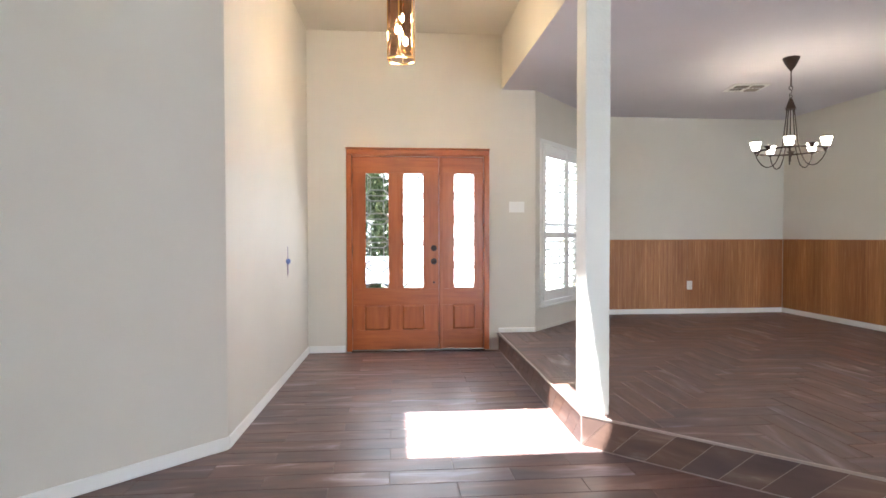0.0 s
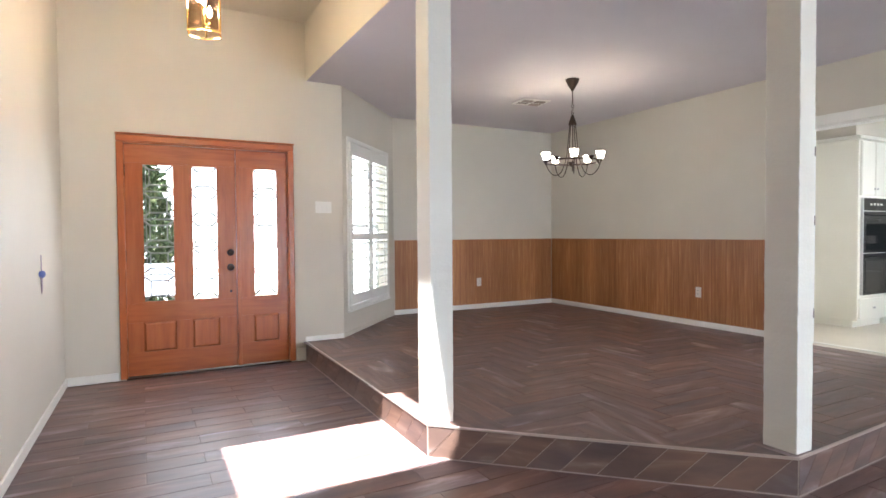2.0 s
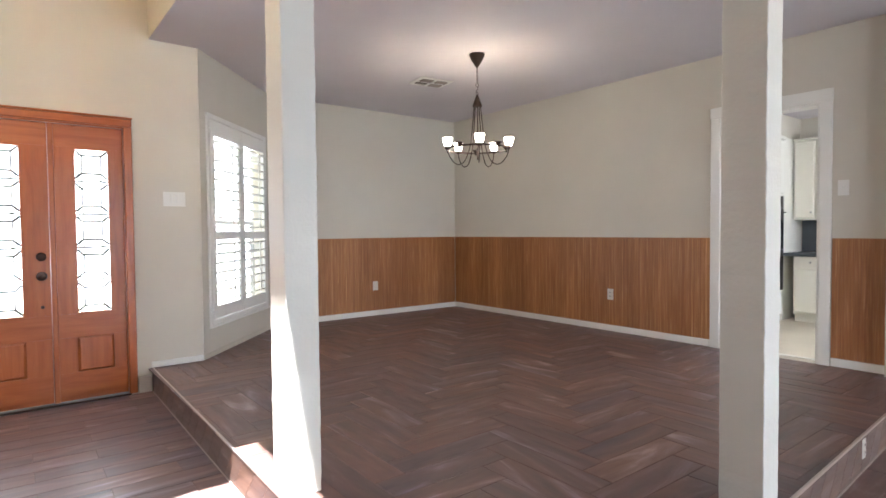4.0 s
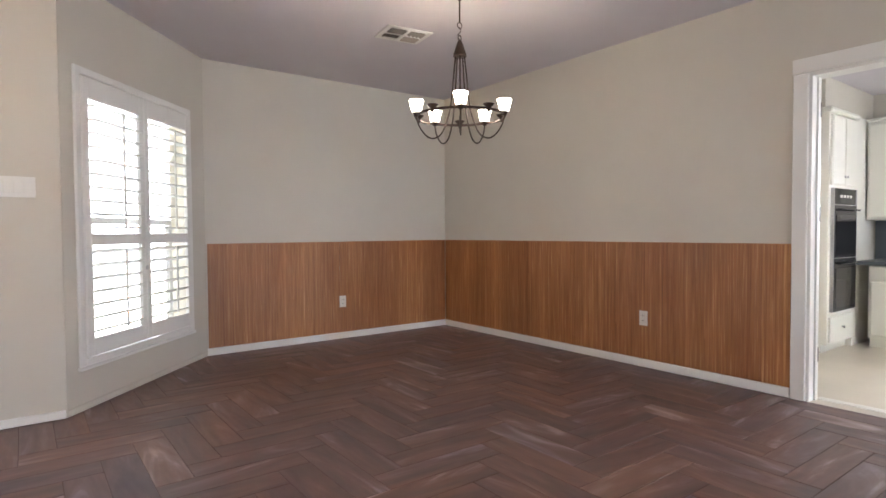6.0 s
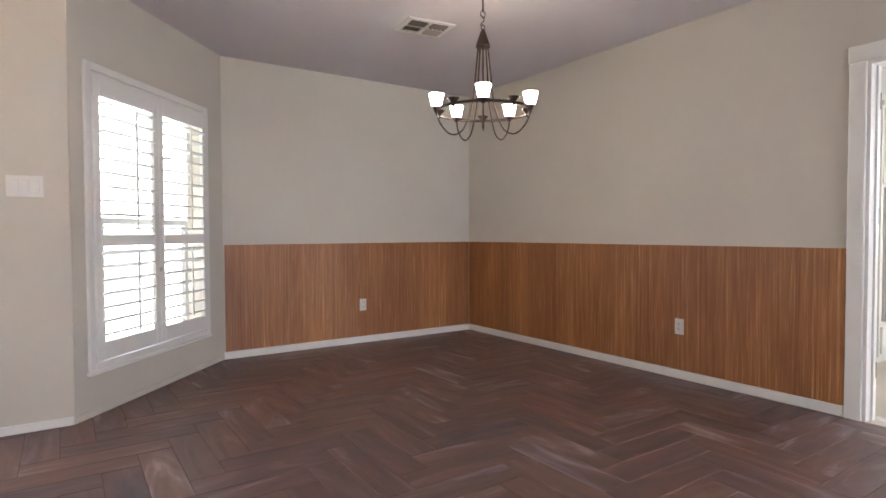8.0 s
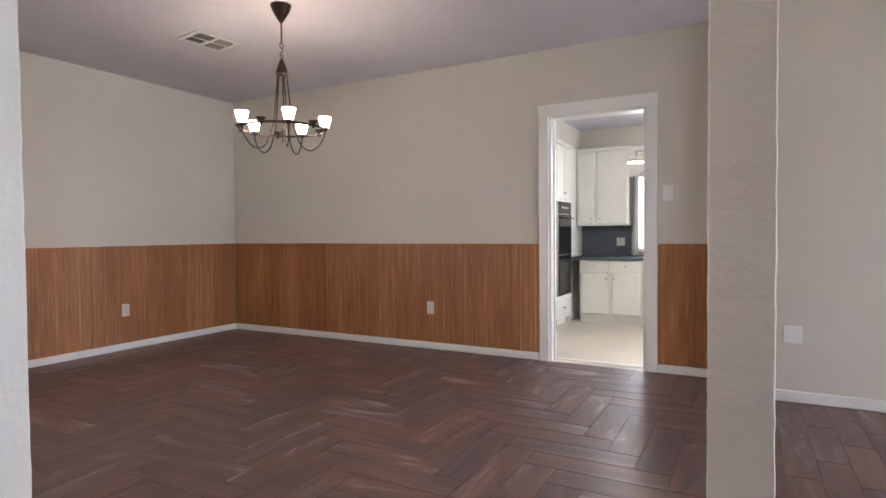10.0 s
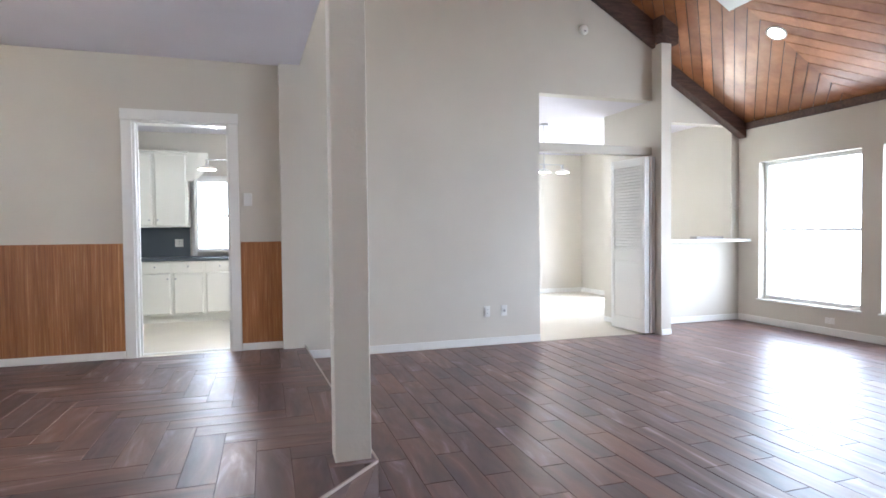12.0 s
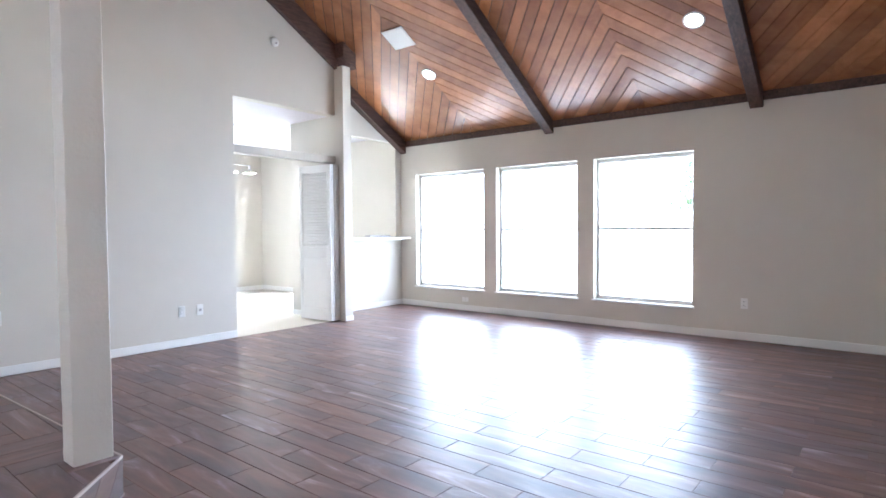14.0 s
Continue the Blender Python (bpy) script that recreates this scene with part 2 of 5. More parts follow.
def wall(name, p, q, z0, z1, thick, holes=(), material=None, label=""):
    """A wall whose room face runs from p to q, the thickness lying to the right of that way; holes: (along0, along1, z0, z1)."""
    p, q = Vector((*p, 0)), Vector((*q, 0))
    d = q - p
    length = d.length
    d.normalize()
    n = Vector((d.y, -d.x, 0))
    us = sorted({0.0, length, *[h[0] for h in holes], *[h[1] for h in holes]})
    zs = sorted({z0, z1, *[h[2] for h in holes], *[h[3] for h in holes]})
    us = [u for u in us if 0 <= u <= length]
    zs = [z for z in zs if z0 <= z <= z1]
    bm = bmesh.new()

    def solid(i, j):
        if not (0 <= i < len(us) - 1 and 0 <= j < len(zs) - 1):
            return False
        u, z = (us[i] + us[i + 1]) / 2, (zs[j] + zs[j + 1]) / 2
        return not any(h[0] < u < h[1] and h[2] < z < h[3] for h in holes)

    def P(u, z, k):
        return p + d * u + n * k + Vector((0, 0, z))

    def quad(*vs):
        bm.faces.new([bm.verts.new(v) for v in vs])

    for i in range(len(us) - 1):
        for j in range(len(zs) - 1):
            if not solid(i, j):
                continue
            a, b, c, e = us[i], us[i + 1], zs[j], zs[j + 1]
            quad(P(a, c, 0), P(b, c, 0), P(b, e, 0), P(a, e, 0))
            quad(P(a, c, thick), P(a, e, thick), P(b, e, thick), P(b, c, thick))
            if not solid(i - 1, j):
                quad(P(a, c, 0), P(a, e, 0), P(a, e, thick), P(a, c, thick))
            if not solid(i + 1, j):
                quad(P(b, c, 0), P(b, c, thick), P(b, e, thick), P(b, e, 0))
            if not solid(i, j - 1):
                quad(P(a, c, 0), P(a, c, thick), P(b, c, thick), P(b, c, 0))
            if not solid(i, j + 1):
                quad(P(a, e, 0), P(b, e, 0), P(b, e, thick), P(a, e, thick))
    bmesh.ops.remove_doubles(bm, verts=bm.verts[:], dist=1e-5)
    return tagged(part(name, bm, material or WALL), label, kind="structure")


def run(name, p, q, z0, z1, out, material=None, bevel=0.004, kind="structure", parent=None):
    """A strip along the room side (left) of the line from p to q."""
    p, q = Vector((*p, 0)), Vector((*q, 0))
    d = (q - p).normalized()
    m = Matrix.Translation(p) @ Matrix.Rotation(math.atan2(d.y, d.x), 4, "Z")
    bm = bmesh.new()
    box(bm, 0, 0, z0, (q - p).length, out, z1, m)
    if bevel:
        bev(bm, bevel)
    ob = part(name, bm, material or WHITE, parent)
    return tagged(ob, kind=kind)


def prism(name, pts, z0, z1, material, label="", kind="structure"):
    bm = bmesh.new()
    a = [bm.verts.new((*p, z0)) for p in pts]
    b = [bm.verts.new((*p, z1)) for p in pts]
    bm.faces.new(a)
    bm.faces.new(b)
    for i in range(len(pts)):
        j = (i + 1) % len(pts)
        bm.faces.new((a[i], a[j], b[j], b[i]))
    return tagged(part(name, bm, material), label, kind=kind)


# ---- plan ----
FRONT, LEFT, EAST, BACK, LIVE, SOUTH, RECESS = 7.238, -0.385, 5.682, 8.457, 5.978, -2.46, 6.43
STEP = 0.185
FLAT = 2.752
ENTRY = 3.32
EAVE, PITCH, RIDGE = 2.65, 0.58, 1.4
P1, P2, P3, P4 = (1.618, FRONT), (1.580, 4.49), (2.88, 3.231), (LIVE, 3.38)
H1, H2, H3, H4 = (1.64, FRONT), (1.635, 4.58), (2.987, 3.29), (LIVE, 3.39)
WA, WB = (1.998, FRONT), (3.078, BACK)
LA = (-0.435, 4.615)


def slope(y):
    return EAVE + PITCH * (min(y, 2 * RIDGE - y) - SOUTH)


# ---- walls ----
wall("wall_front", (1.993, FRONT), (LEFT, FRONT), -0.1, 3.6, 0.16, [(0.538, 1.938, -0.2, 2.06)])
wall("wall_bay", WB, WA, 0.0, 3.0, 0.14, [(0.29, 1.43, 0.50, 2.19)])
wall("wall_dining_north", (EAST + 0.12, BACK), WB, 0.0, 3.0, 0.14)
wall("wall_dining_east", (EAST, 3.558), (EAST, BACK), 0.0, 3.0, 0.13, [(0.437, 1.197, STEP, 2.205)])
wall("wall_stub", (5.61, 3.37), (5.61, 3.558), 0.0, 3.0, 0.375)
wall("wall_living_east", (LIVE, -0.70), (LIVE, 3.37), -0.1, 5.6, 0.14, [(-0.1, 1.486, -0.2, 2.762)])
wall("wall_wing", (5.81, -0.835), (5.81, -0.70), -0.1, slope(-0.8) - 0.22, 1.15)
wall("wall_bar", (RECESS, SOUTH), (RECESS, -0.83), -0.1, 4.2, 0.14, [(0.13, 1.63, 1.06, 2.63)])
wall("wall_south", (-3.0, SOUTH), (RECESS, SOUTH), -0.1, 3.0, 0.16, [(x0 + 3.0, x1 + 3.0, 0.325, 2.1) for x0, x1 in ((1.89, 3.083), (3.31, 4.56), (4.78, 6.10))])
wall("wall_west", (-3.0, 2.1), (-3.0, SOUTH), -0.1, 5.6, 0.15)
wall("wall_left", (LEFT, FRONT), LA, -0.1, 3.6, 0.15)
wall("wall_left_angled", LA, (-3.0, 2.1), -0.1, 5.6, 0.15)

# ---- ceilings ----
prism("ceiling", [H1, H2, H3, H4, (EAST + 0.1, 3.39), (EAST + 0.1, BACK + 0.1), (3.0, BACK + 0.1), (1.9, FRONT + 0.1)], FLAT, FLAT + 0.1, CEIL)
for a, b, top in ((H2, H1, 3.4), (H3, H2, 5.6), (H4, H3, 5.6)):
    d = (Vector(b) - Vector(a)).normalized() * 0.004
    n = Vector((-d.y, d.x))
    run("wall_header", Vector(a) + n, Vector(b) + n, FLAT + 0.003, top, -0.10, WALL, 0)
SKY = (0.08, 1.24, 3.47, 4.30)
for x0, x1, y0, y1 in ((-3.2, SKY[0], 3.14, 7.35), (SKY[1], 1.70, 3.14, 7.35), (SKY[0], SKY[1], SKY[3], 7.35), (SKY[0], SKY[1], 3.14, SKY[2]), (1.70, 3.1, 3.14, 4.6)):
    prism("ceiling", [(x0, y0), (x1, y0), (x1, y1), (x0, y1)], ENTRY, ENTRY + 0.12, WALL)

# vaulted board ceiling
# Unseen wall added between entry ceiling and vault to stop a light leak.
prism("wall_vault_closure", [(-3.2, 3.14), (3.2, 3.14), (3.2, 3.24), (-3.2, 3.24)], ENTRY + 0.005, 3.84, WALL)
bm = bmesh.new()
for ya, yb in ((SOUTH - 0.2, RIDGE), (RIDGE, 3.27)):
    for k in ((0.03, 0.15),):
        vs = [bm.verts.new((x, y, slope(y) + z)) for x, y, z in ((-3.2, ya, k[0]), (6.6, ya, k[0]), (6.6, yb, k[0]), (-3.2, yb, k[0]), (-3.2, ya, k[1]), (6.6, ya, k[1]), (6.6, yb, k[1]), (-3.2, yb, k[1]))]
        for f in ((0, 3, 2, 1), (4, 5, 6, 7), (0, 1, 5, 4), (1, 2, 6, 5), (2, 3, 7, 6), (3, 0, 4, 7)):
            bm.faces.new([vs[i] for i in f])
tagged(part("ceiling", bm, DARK), kind="structure")


def clip_poly(pts, x0, x1, y0, y1):
    for ax, lim, sign in ((0, x0, 1), (0, x1, -1), (1, y0, 1), (1, y1, -1)):
        out = []
        for i in range(len(pts)):
            a, b = pts[i], pts[(i + 1) % len(pts)]
            da, db = sign * (a[ax] - lim), sign * (b[ax] - lim)
            if da >= 0:
                out.append(a)
            if (da > 0 > db) or (da < 0 < db):
                t = da / (da - db)
                out.append((a[0] + t * (b[0] - a[0]), a[1] + t * (b[1] - a[1])))
        pts = out
        if len(pts) < 3:
            return []
    return pts


bm = bmesh.new()
PITCH_Y = 0.1655
for bx1, bx0 in zip([6.55, 3.72, 1.22, -1.4], [3.72, 1.22, -1.4, -3.1]):
    mid = {3.72: 4.92, 1.22: 2.43, -1.4: -0.14, -3.1: -2.3}[bx0]
    for side in (-1, 1):
        xa, xb = (bx0, mid) if side < 0 else (mid, bx1)
        for i in range(-12, 40):
            c0, c1 = SOUTH - 0.055 + i * PITCH_Y, SOUTH - 0.055 + (i + 1) * PITCH_Y - 0.011
            far = xa if side < 0 else xb
            drop = abs(far - mid)
            poly = [(mid, c0), (far, c0 - drop), (far, c1 - drop), (mid, c1)]
            poly = clip_poly(poly, min(xa, xb), max(xa, xb), SOUTH, RIDGE)
            if len(poly) < 3:
                continue
            lo = [bm.verts.new((x, y, slope(y))) for x, y in poly]
            hi = [bm.verts.new((x, y, slope(y) + 0.02)) for x, y in poly]
            bm.faces.new(lo)
            bm.faces.new(hi)
            for k in range(len(poly)):
                l = (k + 1) % len(poly)
                bm.faces.new((lo[k], lo[l], hi[l], hi[k]))
    for i in range(8):
        y0 = RIDGE + i * 0.22
        vs, _ = box(bm, bx0, y0, 0, bx1, y0 + 0.21, 0.02)
        for v in vs:
            v.co.z += slope(v.co.y)
tagged(part("ceiling", bm, BOARD, label="varnished cedar board ceiling laid in chevrons"), kind="structure")


def rake(name, x0, x1, y0, y1, depth, label, low=0.0):
    bm = bmesh.new()
    vs, _ = box(bm, x0, y0, -depth, x1, y1, -0.002)
    for v in vs:
        v.co.z += slope(v.co.y)
    bev(bm, 0.008)
    ob = part(name, bm, BEAM)
    return tagged(ob, label, "ceiling beam", "ceiling beams")


for x in (3.645, 1.20, -1.45):
    rake("ceiling_beam", x, x + 0.13, SOUTH + 0.002, RIDGE, 0.17, "dark stained timber beam running up the sloping board ceiling")
rake("ceiling_beam", LIVE - 0.07, LIVE - 0.003, -0.70, RIDGE, 0.31, "dark timber rake beam along the painted gable wall")
rake("ceiling_beam", RECESS - 0.13, RECESS - 0.003, SOUTH + 0.002, -0.80, 0.2, "dark timber rake beam above the bar recess")
run("trim_eave", (-3.0, SOUTH), (RECESS - 0.131, SOUTH), EAVE - 0.09, EAVE + 0.0, 0.03, BEAM)

# ---- floors ----
prism("floor_slab", [(-3.3, -2.8), (6.55, -2.8), (6.55, 7.5), (-3.3, 7.5)], -0.12, -0.0035, GROUT)
prism("floor_breakfast", [(5.975, -0.82), (6.57, -0.82), (6.57, -2.6), (10.6, -2.6), (10.6, 8.4), (5.765, 8.4), (5.765, 3.56), (5.975, 3.56)], -0.006, 0.003, VINYL)
GROUT_D = paint("dark_grout", (0.11, 0.075, 0.066), 0.9, 200, 0.3)
prism("floor_platform", [P1, P2, P3, P4, (EAST, 3.40), (EAST, BACK), WB, WA], -0.005, STEP - 0.003, GROUT_D)

# ---- kitchen and breakfast shell ----
prism("ceiling", [(6.57, -2.45), (10.45, -2.45), (10.45, 6.4), (5.783, 6.4), (5.783, 3.565), (6.11, 3.565), (6.11, -0.70), (6.57, -0.70)], 2.765, 2.83, CEIL)
wall("wall_kitchen_east", (9.58, 2.0), (9.58, 6.2), -0.05, 2.9, 0.15, [(1.75, 2.68, 0.98, 2.06)])
wall("wall_kitchen_north", (9.58, 6.2), (EAST + 0.13, 6.2), -0.05, 2.9, 0.12)
wall("wall_breakfast_east", (10.4, -2.45), (10.4, 2.0), -0.05, 2.9, 0.15)
wall("wall_breakfast_south", (6.57, -2.45), (10.4, -2.45), -0.05, 2.9, 0.12, [(1.39, 2.46, 0.0, 2.05)])
wall("wall_soffit", (8.19, 5.53), (9.58, 5.53), 2.46, 2.90, -0.5)
run("baseboard", (9.03, -2.45), (10.4, -2.45), 0.003, 0.09, 0.012)
run("baseboard", (10.4, -2.45), (10.4, 2.0), 0.003, 0.09, 0.012)
for a, b in (((6.58, -0.70), (6.955, -0.70)), ((5.81, -0.837), (5.81, -0.698))):
    run("baseboard", a, b, 0.003, 0.07, 0.012)

# ---- baseboards and trim ----
run("baseboard", (LEFT, FRONT), LA, 0.003, 0.075, 0.014)
run("baseboard", LA, (-3.0, 2.1), 0.003, 0.075, 0.014)
run("baseboard", (-0.002, FRONT), (LEFT + 0.015, FRONT), 0.003, 0.075, 0.014)
run("baseboard", (1.60, FRONT), (1.512, FRONT), 0.003, 0.13, 0.014)
run("baseboard", (1.993, FRONT), (1.60, FRONT), STEP + 0.002, STEP + 0.05, 0.018)
run("baseboard", WB, WA, STEP + 0.002, STEP + 0.045, 0.008, WALL)
run("baseboard", (EAST - 0.012, BACK), WB, STEP + 0.002, STEP + 0.065, 0.014)
run("baseboard", (EAST, 4.844), (EAST, BACK - 0.002), STEP + 0.002, STEP + 0.065, 0.014)
run("baseboard", (EAST, 3.56), (EAST, 3.908), STEP + 0.002, STEP + 0.065, 0.014)
run("baseboard", (LIVE, 0.787), (LIVE, 3.36), 0.003, 0.085, 0.014)
run("baseboard", (RECESS, SOUTH + 0.002), (RECESS, -0.84), 0.003, 0.085, 0.014)
run("baseboard", (-3.0, SOUTH), (RECESS - 0.016, SOUTH), 0.003, 0.09, 0.014)
run("baseboard", (-3.0, 2.1), (-3.0, SOUTH + 0.016), 0.003, 0.09, 0.014)

# bamboo wainscot, in panels
for i, (a, b) in enumerate((((EAST - 0.01, BACK), (4.35, BACK)), ((4.346, BACK), (3.09, BACK)), ((EAST, 4.844), (EAST, 6.6)), ((EAST, 6.604), (EAST, BACK - 0.012)), ((EAST, 3.56), (EAST, 3.908)))):
    ob = run("wainscot_panel", a, b, STEP + 0.066, 1.162, 0.007, BAMBOO, 0)
    tagged(ob, "wainscot panel of vertical split bamboo strips, honey brown")
# proud strips
rng = random.Random(5)
bm = bmesh.new()
for a, b, ax in ((3.09, 5.67, "x"), (4.846, 8.447, "y"), (3.562, 3.906, "y")):
    u = a
    while u < b - 0.02:
        w = rng.uniform(0.006, 0.013)
        d = 0.008 + rng.uniform(0.0, 0.0022)
        z0 = STEP + 0.067 if rng.random() < 0.8 else rng.uniform(0.3, 0.8)
        z1 = 1.16 if rng.random() < 0.8 else rng.uniform(z0 + 0.2, 1.16)
        if ax == "x":
            box(bm, u, BACK - d, z0, u + w, BACK - 0.0065, z1)
        else:
            box(bm, EAST - d, u, z0, EAST - 0.0065, u + w, z1)
        u += w + rng.choice((0.001, 0.002, 0.006))
BAMBOO2 = bamboo_mat(True)
tagged(part("bamboo_strip", bm, BAMBOO2), "thin split bamboo strips of uneven depth", kind="stuff")

# ---- posts ----
for x, y, pw, pd in ((1.584, 4.465, 0.142, 0.16), (2.905, 3.248, 0.127, 0.165)):
    bm = bmesh.new()
    n = 64
    rings = []
    rq = random.Random(int(x * 10))
    for k in range(n + 1):
        z = STEP + k * (FLAT - STEP) / n
        j = [rq.uniform(-0.0012, 0.0012) for _ in range(4)]
        c = 0.003
        P = [(c, 0), (pw - c, 0), (pw, c), (pw, pd - c), (pw - c, pd), (c, pd), (0, pd - c), (0, c)]
        rings.append([bm.verts.new((x + px + j[0 if px < 0.07 else 1], y + py + j[2 if py < 0.08 else 3], z)) for px, py in P])
    for a, b in zip(rings, rings[1:]):
        for i in range(8):
            bm.faces.new((a[i], a[(i + 1) % 8], b[(i + 1) % 8], b[i]))
    bm.faces.new(rings[0])
    bm.faces.new(rings[-1])
    ob = part("post", bm, POST)
    tagged(ob, "square white painted post with rough texture at the platform edge", "post", "posts of the dining platform")

# kitchen doorway
frame_d = new("door_frame")
tagged(frame_d, "white painted casing of the open doorway to the kitchen", kind="structure")
for y0, y1, z1 in ((3.913, 3.995, 2.298), (4.755, 4.84, 2.298)):
    boxes("casing", WHITE, frame_d, (EAST - 0.018, y0, STEP, EAST - 0.001, y1, 2.204), bevel=0.004)
boxes("casing", WHITE, frame_d, (EAST - 0.020, 3.908, 2.205, EAST - 0.001, 4.845, 2.298), bevel=0.004)
boxes("jamb", WHITE, frame_d, (EAST - 0.004, 3.995, STEP, EAST + 0.134, 4.013, 2.203))
boxes("jamb", WHITE, frame_d, (EAST - 0.004, 4.737, STEP, EAST + 0.134, 4.755, 2.203))
boxes("jamb", WHITE, frame_d, (EAST - 0.004, 4.014, 2.185, EAST + 0.134, 4.736, 2.204))
boxes("stop", WHITE, frame_d, (EAST + 0.06, 4.725, STEP, EAST + 0.09, 4.7365, 2.184))
boxes("threshold", WHITE, frame_d, (EAST + 0.10, 4.014, STEP - 0.01, EAST + 0.16, 4.736, STEP + 0.006), bevel=0.003)
for z in (0.42, 1.3, 1.95):
    boxes("hinge", BRONZE, frame_d, (EAST + 0.095, 4.731, z, EAST + 0.125, 4.7365, z + 0.09))
for a in ((EAST + 0.128, 4.76, STEP, EAST + 0.165, 5.385, 2.165),):
    boxes("door_leaf", WHITE, frame_d, a, bevel=0.003, label="white door leaf folded back against the kitchen wall")

# ---- front door with sidelight ----
FY = FRONT + 0.035
door = tagged(new("door_1"), "closed cherry-stained front door with leaded glass lights and a fixed sidelight", kind="structure")
M = {"v": DOORWOOD, "h": DOORWOOD_H}
boxes("casing", DOORWOOD, door, (0.010, FRONT - 0.022, 0.012, 0.066, FRONT - 0.001, 2.052), bevel=0.006)
boxes("casing", DOORWOOD, door, (1.446, FRONT - 0.022, 0.012, 1.502, FRONT - 0.001, 2.052), bevel=0.006)
boxes("casing", DOORWOOD_H, door, (0.010, FRONT - 0.024, 2.053, 1.502, FRONT - 0.001, 2.11), bevel=0.006)
boxes("casing", DOORWOOD_H, door, (0.004, FRONT - 0.034, 2.111, 1.508, FRONT - 0.001, 2.125), bevel=0.004)
boxes("jamb", DOORWOOD, door, (0.055, FRONT, 0.012, 0.066, FRONT + 0.11, 2.052))
boxes("jamb", DOORWOOD, door, (1.446, FRONT, 0.012, 1.457, FRONT + 0.11, 2.052))
boxes("jamb", DOORWOOD_H, door, (0.067, FRONT, 2.042, 1.445, FRONT + 0.11, 2.058))
boxes("mullion", DOORWOOD, door, (0.972, FRONT + 0.006, 0.02, 1.006, FRONT + 0.10, 2.041), bevel=0.004)
boxes("threshold", BRONZE, door, (0.055, FRONT - 0.02, 0.003, 1.457, FRONT + 0.12, 0.016), bevel=0.003)


def leaf(name, x0, x1, lights, label):
    """A door leaf: stiles and rails about glass lights with raised panels under them."""
    ob = new(name)
    ob.parent = door
    tagged(ob, label)
    y0, y1 = FY, FY + 0.045
    za, zb, zc, zd, ze, zf = 0.02, 0.225, 0.485, 0.655, 1.878, 2.040
    for z0, z1 in ((za, zb), (zc, zd), (ze, zf)):
        boxes("rail", DOORWOOD_H, ob, (x0, y0, z0, x1, y1, z1))
    xs = [x0] + [v for l in lights for v in l] + [x1]
    for a, b in zip(xs[::2], xs[1::2]):
        boxes("stile", DOORWOOD, ob, (a, y0 - 0.001, zb + 0.0005, b, y1, zc - 0.0005))
        boxes("stile", DOORWOOD, ob, (a, y0 - 0.001, zd + 0.0005, b, y1, ze - 0.0005))
    for a, b in lights:
        bm = bmesh.new()
        vs, fs = box(bm, a, y0 + 0.010, zb, b, y1 - 0.01, zc)
        face = fs[2]
        r = bmesh.ops.inset_region(bm, faces=[face], thickness=0.016, depth=-0.016)
        r = bmesh.ops.inset_region(bm, faces=[face], thickness=0.024, depth=0.020)
        part("raised_panel", bm, DOORWOOD, ob)
        bm = bmesh.new()
        for c in ((a, y0 - 0.006, zd, a + 0.012, y0 + 0.01, ze), (b - 0.012, y0 - 0.006, zd, b, y0 + 0.01, ze), (a + 0.0121, y0 - 0.006, zd, b - 0.0121, y0 + 0.01, zd + 0.012), (a + 0.0121, y0 - 0.006, ze - 0.012, b - 0.0121, y0 + 0.01, ze)):
            box(bm, *c)
        part("glazing_bead", bm, DOORWOOD, ob)
        pane = boxes("pane", GLASS, ob, (a, y0 + 0.018, zd, b, y0 + 0.024, ze), label="bevelled leaded glass light")
        pane.visible_shadow = False
        bm = bmesh.new()
        w, n = b - a, 5
        h = (ze - zd) / n

        def came(p, q, r=0.009):
            tube(bm, [(p[0], y0 + 0.015, p[1]), (q[0], y0 + 0.015, q[1])], r, 4)

        m0, m1 = a + 0.012, b - 0.012
        i0, i1 = a + 0.062 * w / 0.26, b - 0.062 * w / 0.26
        came((m0 + 0.022, zd + 0.012), (m0 + 0.022, ze - 0.012), 0.005)
        came((m1 - 0.022, zd + 0.012), (m1 - 0.022, ze - 0.012), 0.002)
        for k in range(n):
            z = zd + k * h
            ia, ib = z + 0.24 * h, z + 0.78 * h
            if k:
                came((m0, z), (m1, z), 0.0065)
            for q in ((i0, ia, i1, ia), (i0, ib, i1, ib), (i0, ia, i0, ib), (i1, ia, i1, ib)):
                came(q[:2], q[2:], 0.008)
            for q in ((m0, z + 0.08 * h, i0, ia), (m1, z + 0.08 * h, i1, ia), (m0, z + 0.94 * h, i0, ib), (m1, z + 0.94 * h, i1, ib), (i0, z, m0 + 0.05, z + 0.06 * h), (i1, z, m1 - 0.05, z + 0.06 * h)):
                came(q[:2], q[2:])
        part("came", bm, mat_cached("lead_came", (0.30, 0.32, 0.31), 0.4, 0.3), ob)
    return ob


_cache = {}


def mat_cached(name, colour, rough, metal=0.0):
    if name not in _cache:
        _cache[name] = mat(name, colour, rough, metal)
    return _cache[name]


